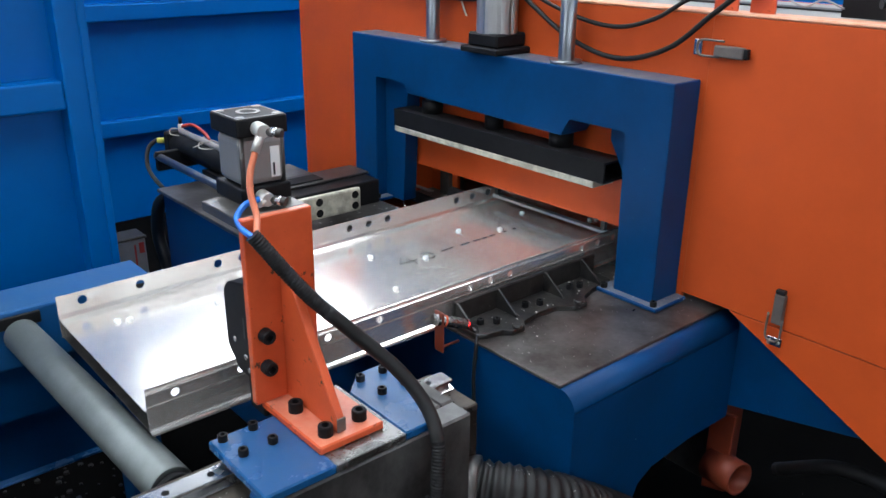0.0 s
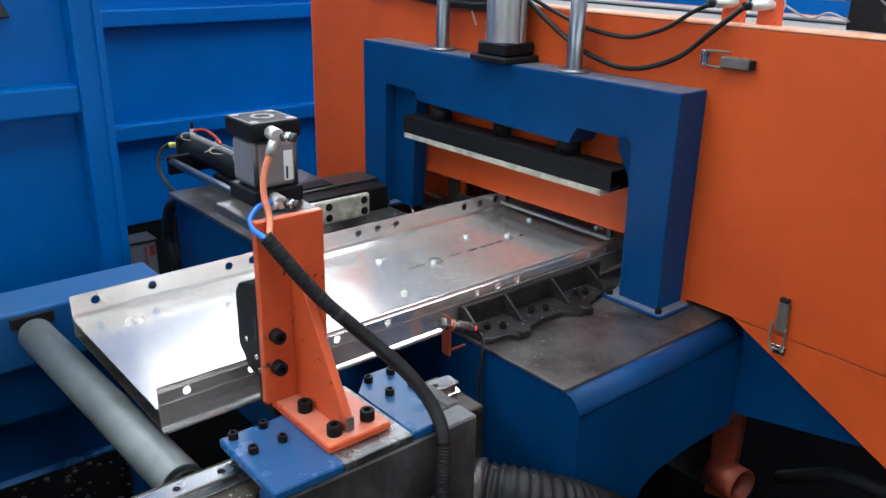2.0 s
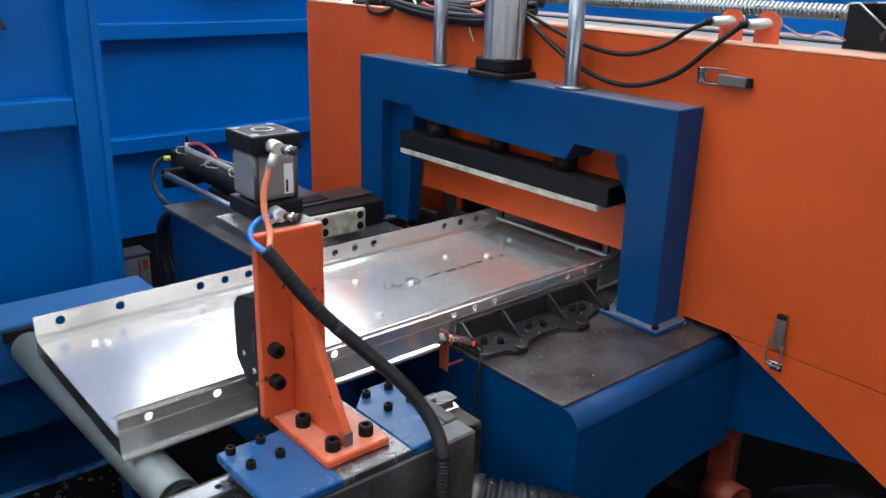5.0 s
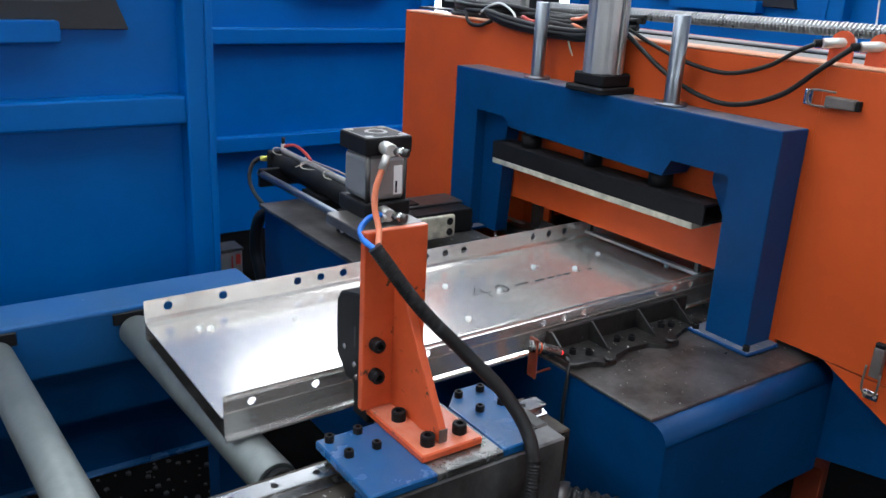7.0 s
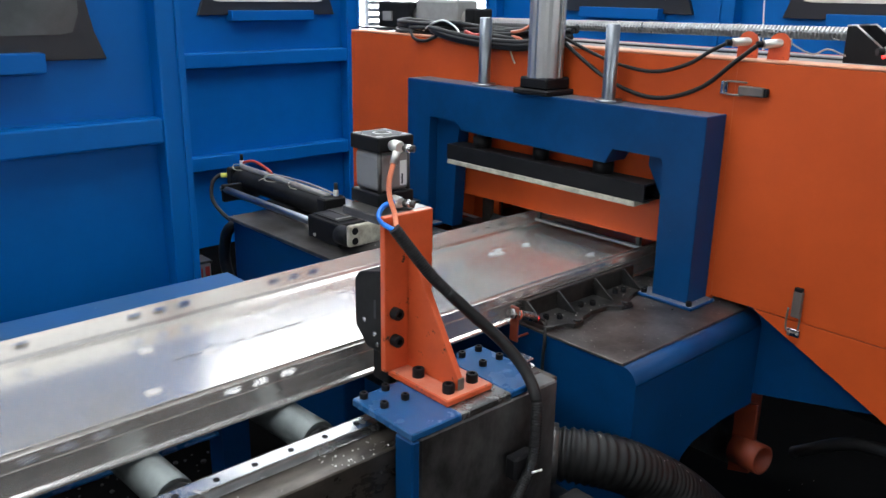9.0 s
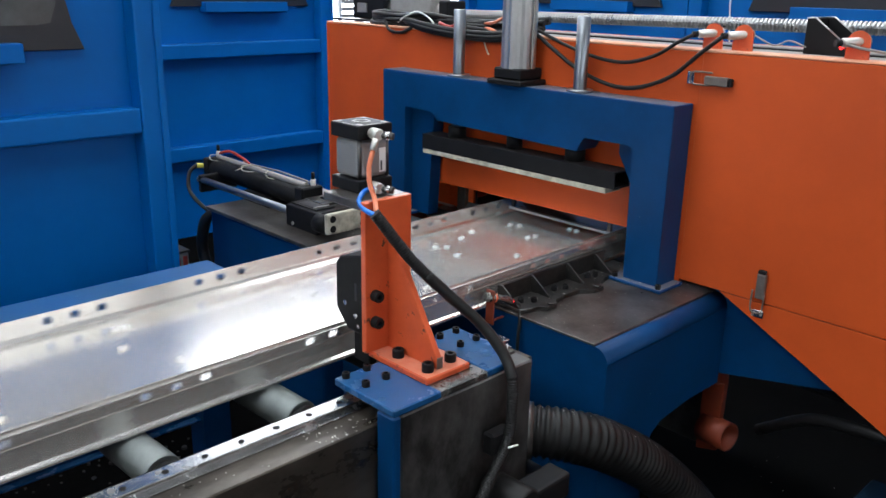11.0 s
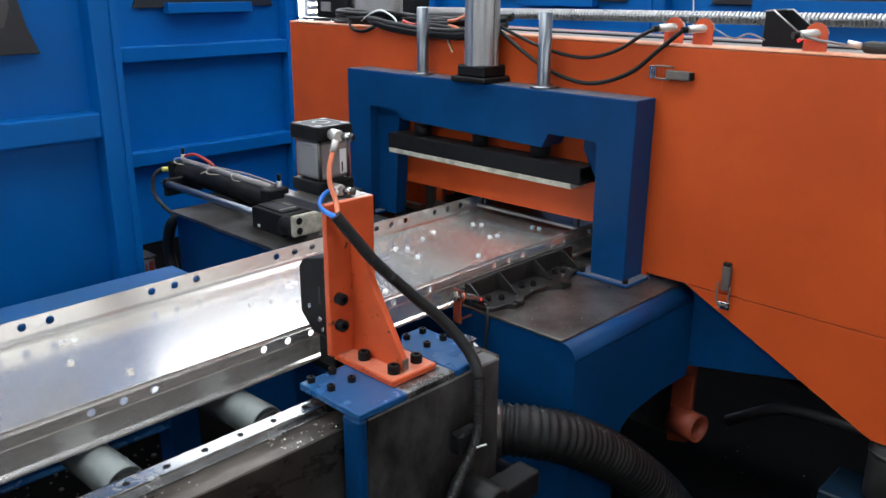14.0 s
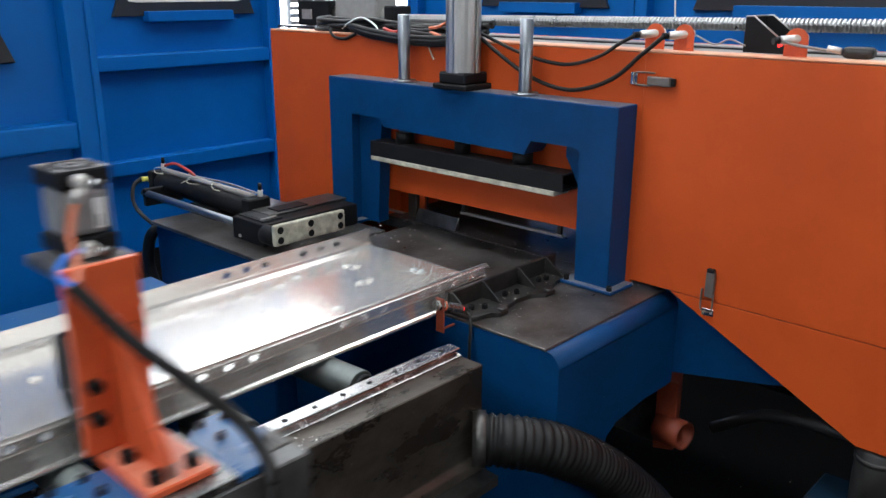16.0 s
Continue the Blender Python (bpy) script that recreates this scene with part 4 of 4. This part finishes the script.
# ---- latches, sensors and cables on the housing ----
def latch(y, z, turn):
    """A toggle latch: strike plate with rivets, wire loop and lever."""
    la = thing("toggle_latch", (HX - 0.002, y, z), "dull steel toggle latch on the orange door", "latch", "housing latches")
    m = Matrix.Rotation(radians(turn), 4, "X")

    def put(name, bm, mat, parent=la, label=""):
        bmesh.ops.transform(bm, matrix=m, verts=bm.verts)
        bmesh.ops.translate(bm, verts=bm.verts, vec=BASE[la])
        return part(name, bm, mat, parent, label)
    st = put("strike", B(-0.004, 0, 0.055, 0.078, -0.02, 0.018, bevel=0.001), STEEL)
    for dz in (-0.013, 0.011):
        put("rivet", R((-0.004, 0.066, dz), (-0.007, 0.066, dz), 0.004, 10), NICKEL, st)
    put("wire_loop", sweep(bmesh.new(), smooth_curve([(-0.012, 0.0, -0.018), (-0.014, 0.045, -0.018), (-0.014, 0.06, -0.01), (-0.014, 0.06, 0.012), (-0.014, 0.045, 0.02), (-0.012, -0.01, 0.02)], 5), 0.003, 8), DULL)
    put("lever", B(-0.018, -0.001, -0.066, 0.014, -0.018, 0.010, bevel=0.004, seg=2), DULL, label="dull brown-grey latch lever")
    put("tab", B(-0.019, -0.004, -0.078, -0.0665, -0.016, 0.008, bevel=0.002), BLACK)
    return la


latch(1.212, 1.322, 0)
latch(0.965, 0.695, -90)


def proximity(y, lit=False):
    """A sensor on an orange tab that stands on the housing's edge."""
    px = thing("proximity_sensor", (1.96, y, 1.409), "proximity sensor on an orange welded tab", "sensor", "housing sensors")
    tab = prism(bmesh.new(), [(y + 0.03, 1.409)] + [(y - 0.002 + 0.031 * math.cos(radians(a)), 1.454 + 0.031 * math.sin(radians(a))) for a in range(0, 181, 20)] + [(y - 0.034, 1.409)], "x", 1.965, 1.971)
    part("tab", tab, BRIGHT, px)
    bd = part("barrel", R((1.93, y + 0.028, 1.452), (1.992, y - 0.02, 1.458), 0.0125, 16, 0.001), NICKEL, px)
    part("tail", R((1.928, y + 0.030, 1.4518), (1.915, y + 0.041, 1.4505), 0.010, 12), BLACK, bd)
    if lit:
        part("lamp", R((1.945, y + 0.03, 1.440), (1.938, y + 0.034, 1.437), 0.0045, 10), LED, bd, "red lit indicator")
    return px


proximity(1.245)
proximity(1.148)
proximity(0.815, True)


def cable(name, label, pts, r, mat):
    c = thing(name, pts[0], label, "cable")
    part("strand", sweep(bmesh.new(), smooth_curve(pts, 9), r, 8), mat, c)
    return c


cable("sensor_cable", "black sensor cable drooping over the orange front", [(1.96, 1.98, 1.45), (1.912, 1.905, 1.436), (1.908, 1.728, 1.379), (1.908, 1.60, 1.353), (1.908, 1.50, 1.352), (1.908, 1.40, 1.382), (1.912, 1.33, 1.425), (1.92, 1.285, 1.4495)], 0.006, RUBBER)
cable("sensor_cable", "black sensor cable drooping over the orange front", [(1.96, 1.97, 1.43), (1.912, 1.904, 1.42), (1.905, 1.724, 1.322), (1.905, 1.586, 1.276), (1.905, 1.471, 1.272), (1.905, 1.346, 1.316), (1.908, 1.25, 1.395), (1.92, 1.188, 1.4495)], 0.007, RUBBER)
cable("sensor_lead", "thin pale sensor lead on the housing edge", [(1.985, 1.12, 1.455), (1.99, 1.06, 1.43), (2.0, 1.02, 1.445), (2.0, 0.97, 1.43)], 0.0025, GREY)
cable("sensor_lead", "thin pale sensor lead on the housing edge", [(1.92, 0.85, 1.455), (1.95, 0.80, 1.44), (2.0, 0.70, 1.425), (2.02, 0.62, 1.43)], 0.004, GREY)
rng = random.Random(4)
for k in range(9):
    z = 1.416 + 0.010 * (k % 4)
    x = 1.965 + 0.014 * (k // 3) + rng.uniform(-0.004, 0.004)
    pts = [(x, 1.93 + rng.uniform(-0.03, 0.05), z + 0.02)]
    for y in (2.1, 2.25, 2.4, 2.55, 2.7, 2.85):
        pts.append((x + rng.uniform(-0.025, 0.02), y, z + rng.uniform(-0.004, 0.016)))
    pts.append((x + 0.09, 3.02 + rng.uniform(-0.05, 0.06), z + 0.005))
    pts.append((2.2, 3.08, z + 0.01))
    cable("power_cable", "dusty black cable in a bundle on the housing", pts, 0.0095, RUBBER)
for k, (r, drop) in enumerate(((0.011, 0.0), (0.010, 0.012), (0.011, 0.02))):
    x = 1.909 - 0.004 * (k % 2)
    cable("drooping_cable", "thick black cable drooping over the housing edge", [(1.99, 2.72 - 0.03 * k, 1.435), (1.93, 2.62, 1.437 - drop * 0.4), (x + 0.004, 2.50, 1.425 - drop), (x, 2.36, 1.412 - drop), (x, 2.20, 1.406 - drop), (x, 2.07, 1.412 - drop), (1.935, 1.985, 1.44 - drop * 0.3), (1.99, 1.93, 1.44)], r, RUBBER)
cable("cable_loop", "black cable looped over the housing edge", [(1.99, 2.85, 1.43), (1.945, 2.78, 1.425), (1.918, 2.72, 1.392), (1.915, 2.65, 1.385), (1.92, 2.60, 1.40), (1.95, 2.55, 1.43)], 0.007, RUBBER)
cable("pale_wire", "pale wire tied round the cable bundle", [(1.95, 2.70, 1.425), (1.93, 2.62, 1.455), (1.94, 2.56, 1.47), (1.93, 2.47, 1.44), (1.93, 2.46, 1.40)], 0.004, WHITE)
cable("pale_wire", "loose pale wire hanging on the orange front", [(1.95, 2.19, 1.41), (1.92, 2.17, 1.39), (1.917, 2.155, 1.36), (1.915, 2.135, 1.33)], 0.003, CREAM)
cable("hanging_wire", "thin white wire hanging before the rear cabin", [(4.081, 2.335, 2.4), (4.081, 2.328, 1.7), (4.081, 2.312, 1.42), (4.081, 2.29, 1.25), (4.081, 2.28, 1.12)], 0.0045, WHITE)
cable("red_tube", "red air tube curling round the press cylinder", [(1.96, 2.45, 1.43), (1.935, 2.42, 1.43), (1.93, 2.36, 1.42), (1.935, 2.31, 1.44)], 0.008, TUBE_R)
cable("red_tube", "red air tube curling round the press cylinder", [(1.96, 2.20, 1.44), (1.93, 2.12, 1.45), (1.92, 2.06, 1.475), (1.90, 2.02, 1.50)], 0.006, TUBE_O)
cable("red_tube", "red air tube curling round the press cylinder", [(1.96, 2.20, 1.425), (1.93, 2.13, 1.42), (1.92, 2.07, 1.40), (1.90, 2.02, 1.385)], 0.006, TUBE_O)
# ---- ball screw ----
bs = thing("ball_screw", (2.3, 0.6, 1.397), "long bright ball screw above a dark bed", "ball screw")
part("bed", B(2.27, 2.33, -1.6, 2.70, 1.3975, 1.402), SHELL, bs)
part("end_bearing", B(2.24, 2.36, -1.46, -1.40, 1.3975, 1.55, bevel=0.006), BLACK, bs)
bm = bmesh.new()
rings = []
for k in range(4 * 300 + 1):
    y = -1.4 + 4.1 * k / 1200
    c, ring = (2.3, y, 1.4715 - 0.0143 * (y - 1.45)), []
    for j in range(14):
        a = 2 * math.pi * j / 14
        r = 0.0215 if (k / 4 + j / 14) % 1 < 0.55 else 0.0155
        ring.append(bm.verts.new((c[0] + r * math.cos(a), c[1], c[2] + r * math.sin(a))))
    rings.append(ring)
for q, w in zip(rings, rings[1:]):
    for j in range(14):
        bm.faces.new((q[j], q[(j + 1) % 14], w[(j + 1) % 14], w[j]))
part("screw", bm, THREAD, bs, "bright threaded screw")
part("end_bearing", B(2.24, 2.36, 2.70, 2.76, 1.3975, 1.51, bevel=0.006), BLACK, bs)
mo = thing("servo_motor", (2.3, 3.05, 1.397), "black servo drive motor with a grey terminal box", "motor")
part("shelf", B(2.2, 2.52, 2.9, 3.50, 1.3975, 1.407), IRON, mo)
part("housing", B(2.235, 2.365, 2.80, 3.09, 1.41, 1.545, bevel=0.012, seg=2), GREY, mo, "dark grey gearbox housing")
part("coupling", R((2.3, 2.76, 1.464), (2.3, 2.80, 1.464), 0.04, 20), NICKEL, mo)
mb = part("motor_body", B(2.24, 2.36, 3.14, 3.385, 1.41, 1.53, bevel=0.008, seg=2), BLACK, mo)
part("neck", R((2.3, 3.09, 1.47), (2.3, 3.14, 1.47), 0.04, 20), ALU, mo)
part("terminal_box", B(2.232, 2.2398, 3.27, 3.34, 1.44, 1.485), GREY, mb)
nt_ = thing("screw_carriage", (2.1, 0.9, 1.4), "open black sheet-metal wedge cover beside the ball screw", "cover")
side = [(0.985, 1.4095), (0.985, 1.508), (0.962, 1.510), (0.868, 1.440), (0.865, 1.4095)]
for x in (2.02, 2.154):
    part("side_plate", prism(bmesh.new(), side, "x", x, x + 0.006, 0.001), BLACK, nt_)
part("end_plate", B(2.0262, 2.1538, 0.979, 0.985, 1.4095, 1.508), BLACK, nt_)
part("low_plate", B(2.0262, 2.1538, 0.865, 0.870, 1.4095, 1.438), BLACK, nt_)
part("inner_sheet", prism(bmesh.new(), [(0.975, 1.4095), (0.975, 1.412), (0.88, 1.412), (0.88, 1.4095)], "x", 2.03, 2.15), GREY, nt_, "pale dusty sheet inside the cover")
for q in ([(2.023, 0.985, 1.5095), (2.023, 0.962, 1.5115), (2.023, 0.868, 1.4415)], [(2.157, 0.985, 1.5095), (2.157, 0.962, 1.5115), (2.157, 0.868, 1.4415)], [(2.02, 0.984, 1.5100), (2.16, 0.984, 1.5100)]):
    part("edge_strip", sweep(bmesh.new(), q, 0.0026, 8), ALU, nt_)
cl = thing("small_connector", (2.0, 0.66, 1.41), "grey plastic connector lying on the housing", "connector")
part("shell", B(1.985, 2.03, 0.62, 0.70, 1.4095, 1.440, bevel=0.012, seg=2), SHELL, cl)
part("gland", R((1.99, 0.70, 1.428), (1.985, 0.735, 1.434), 0.009, 10), NICKEL, cl)
# ---- things behind and below ----
jb = thing("junction_box", (1.13, 3.45, FZ), "dusty grey floor cabinet with red marks beside the pedestal", "cabinet")
part("cabinet", B(1.02, 1.215, 3.30, 3.40, FZ, 0.40, bevel=0.006), GREY, jb, "dusty pale front")
part("lid", B(1.015, 1.22, 3.295, 3.405, 0.4005, 0.412, bevel=0.003), SHELL, jb)
part("mark", B(1.165, 1.172, 3.2975, 3.2998, 0.25, 0.38), TUBE_R, jb)
part("mark", B(1.185, 1.205, 3.2975, 3.2998, 0.34, 0.385), TUBE_R, jb)

gb = thing("slatted_crate", (5.0, 6.4, FZ), "white-framed grille crate behind the cabins", "crate")
for x in (4.42, 4.68):
    part("post", B(x, x + 0.03, 6.4, 6.43, FZ, 1.60), WHITE, gb)
for k in range(8):
    part("slat", B(4.45, 4.68, 6.40, 6.42, 1.06 + 0.065 * k, 1.095 + 0.065 * k), GREY, gb)
part("top_rail", B(4.42, 4.71, 6.395, 6.43, 1.60, 1.64), WHITE, gb)
fh = thing("floor_cable", (0.3, 1.9, FZ), "pale cable lying on the dark floor", "cable")
part("strand", sweep(bmesh.new(), smooth_curve([(-0.5, 2.1, FZ + 0.006), (0.0, 2.0, FZ + 0.006), (0.3, 2.05, FZ + 0.006), (0.5, 1.95, FZ + 0.006)], 8), 0.006, 8), GREY, fh)
# ---- swarf ----
bm = bmesh.new()
rng = random.Random(7)


def chips(count, x0, x1, y0, y1, z, size):
    for _ in range(count):
        c = Vector((rng.uniform(x0, x1), rng.uniform(y0, y1), z + 0.0012))
        m = Matrix.Translation(c) @ Euler((rng.uniform(-0.3, 0.3), rng.uniform(-0.3, 0.3), rng.uniform(0, 6.3))).to_matrix().to_4x4()
        a, b = rng.uniform(0.4, 1) * size, rng.uniform(0.4, 1) * size
        vs = [bm.verts.new(m @ Vector(p)) for p in ((-a, -b, 0), (a, -b, 0.001), (a * 0.7, b, 0), (-a * 0.6, b * 0.8, 0.0015))]
        bm.faces.new(vs)


chips(34, 0.44, 0.60, 1.212, 1.28, 0.642, 0.0026)
chips(40, -0.4, 0.35, 1.215, 1.28, 0.642, 0.0025)
chips(80, 1.34, 1.90, 1.15, 1.50, 0.648, 0.0014)
chips(60, 1.40, 1.90, 2.10, 2.45, 0.656, 0.005)
chips(36, 1.39, 1.84, 1.41, 1.495, 0.664, 0.0028)
chips(26, 1.42, 1.80, 1.33, 1.40, 0.648, 0.0018)
chips(40, 1.80, 1.92, 1.20, 1.48, 0.66, 0.0025)
chips(26, 1.7, 2.5, 0.6, 1.15, FZ, 0.0022)
chips(60, 1.94, 2.06, 1.6, 2.45, 0.648, 0.005)
chips(30, 1.42, 1.92, 1.55, 2.1, 0.6485, 0.003)
for _ in range(110):
    c = duct_line[rng.randrange(4, len(duct_line) - 6)]
    a = rng.uniform(-1.0, 0.7)
    c = c + Vector((-0.5 * math.sin(a), 0.85 * math.sin(a), math.cos(a))) * 0.074
    bm.faces.new([bm.verts.new(c + Vector([rng.uniform(-0.002, 0.002) for _ in range(3)])) for _ in range(3)])
me = bpy.data.meshes.new("swarf")
bm.to_mesh(me)
bm.free()
me.materials.append(NICKEL)
tagged(new("swarf", me), "bright steel swarf scattered on table and beam", "swarf", kind="stuff")
bm = bmesh.new()
for _ in range(90):
    x, y, r = rng.uniform(0.1, 0.85), rng.uniform(2.35, 2.75), rng.uniform(0.004, 0.014)
    n = rng.randint(4, 6)
    turn = rng.uniform(0, 6)
    rim = [(x + r * rng.uniform(0.6, 1) * math.cos(turn + 6.283 * k / n), y + r * rng.uniform(0.6, 1) * math.sin(turn + 6.283 * k / n)) for k in range(n)]
    prism(bm, rim, "z", FZ, FZ + r * rng.uniform(0.3, 0.9))
me = bpy.data.meshes.new("floor_scrap")
bm.to_mesh(me)
bm.free()
me.materials.append(SHELL)
tagged(new("floor_scrap", me), "black oily scrap and dirt lying under the conveyor", "scrap", kind="stuff")
# ---- punched dimples and marking on the tray ----
ring = bpy.data.meshes.new("punched_hole")
bm = bmesh.new()
n = 12
lo = [bm.verts.new((0.0085 * math.cos(2 * math.pi * k / n), 0.0085 * math.sin(2 * math.pi * k / n), 0)) for k in range(n)]
hi = [bm.verts.new((v.co.x * 0.86, v.co.y * 0.86, 0.007)) for v in lo]
inn = [bm.verts.new((v.co.x * 0.72, v.co.y * 0.72, 0.0068)) for v in lo]
dn = [bm.verts.new((v.co.x * 0.7, v.co.y * 0.7, 0.0008)) for v in lo]
for a, b in ((lo, hi), (hi, inn), (inn, dn)):
    for k in range(n):
        bm.faces.new((a[k], a[(k + 1) % n], b[(k + 1) % n], b[k]))
bm.faces.new(dn)
bm.to_mesh(ring)
bm.free()
spots = [(0.105, 1.97), (0.13, 1.957), (0.34, 1.915), (0.815, 1.914), (0.935, 1.81), (0.735, 1.689), (1.155, 1.916), (1.265, 1.845), (1.43, 1.91), (1.55, 1.72), (1.575, 1.715)]
u = TL - 0.10
for du, y in ((2.28, 1.91), (2.255, 1.897), (2.235, 1.926), (2.11, 1.907), (2.02, 1.682), (1.645, 1.983), (1.62, 1.975), (1.68, 1.853), (1.6, 1.70), (1.16, 1.86), (1.10, 1.84), (1.05, 1.78), (1.0, 1.90), (0.97, 1.91), (0.82, 1.66), (0.70, 1.92), (0.66, 1.905), (0.297, 1.978), (0.381, 1.947), (0.528, 1.932), (0.494, 1.907), (0.531, 1.818), (0.119, 1.944), (0.102, 1.914), (0.195, 1.791), (0.164, 1.782), (0.379, 1.68), (-0.007, 1.756), (-0.011, 1.727)):
    spots.append((u - du, y))
for x, y in spots:
    shared("punched_hole", ring, BURR, tray, (x, y, TZ + 0.0008))


def stroke(points, r=0.0013):
    part("marker_stroke", sweep(bmesh.new(), [(MX + x, MY + y, TZ + 0.0016) for x, y in points], r, 5), INK, tray, "black marker stroke")


MX, MY = 0.848, 1.80
stroke([(0.035, 0.062), (0.0, 0.018), (0.062, 0.018)])
stroke([(0.042, 0.045), (0.042, -0.012)])
stroke([(0.105 + 0.018 * math.cos(a * 0.6283), 0.022 + 0.024 * math.sin(a * 0.6283)) for a in range(11)])
stroke([(0.155, 0.022), (0.205, 0.024)])
for x, w in ((0.232, 0.036), (0.282, 0.026), (0.318, 0.022), (0.35, 0.024), (0.41, 0.012), (0.45, 0.016)):
    part("marker_bar", B(MX + x, MX + x + w, MY + 0.018, MY + 0.026, TZ + 0.0013, TZ + 0.002), INK, tray, "unreadable marker writing")


# ---- motion ----
def motions():
    shift = [(15.0, 0.0), (15.1, -0.006), (15.2, -0.028), (15.35, -0.10), (15.5, -0.191), (15.7, -0.332), (15.9, -0.47), (16.0, -0.541)]
    c = BASE[ca]
    walk(ca, [(0, pose(*c))] + [(t, pose(c.x + s, c.y, c.z)) for t, s in shift])
    b, slope = BASE[tray], 0.0087

    def on_line(x):
        return pose(x, b.y, b.z + slope * (x - 0.55) + 0.002, 0, -math.degrees(math.atan(slope)), 0)
    feed = [(0, 0.547), (2.5, 0.547), (2.6, 0.51), (2.72, 0.479), (8.0, 0.472), (8.1, 0.411), (8.2, 0.325), (8.4, 0.132), (8.6, -0.06), (9.0, -0.46), (9.2, -0.66), (10.4, -1.80), (10.8, -2.18), (11.1, -2.385)]
    walk(tray, [(t, on_line(x)) for t, x in feed] + [(t, on_line(-2.385 + s)) for t, s in shift])


motions()
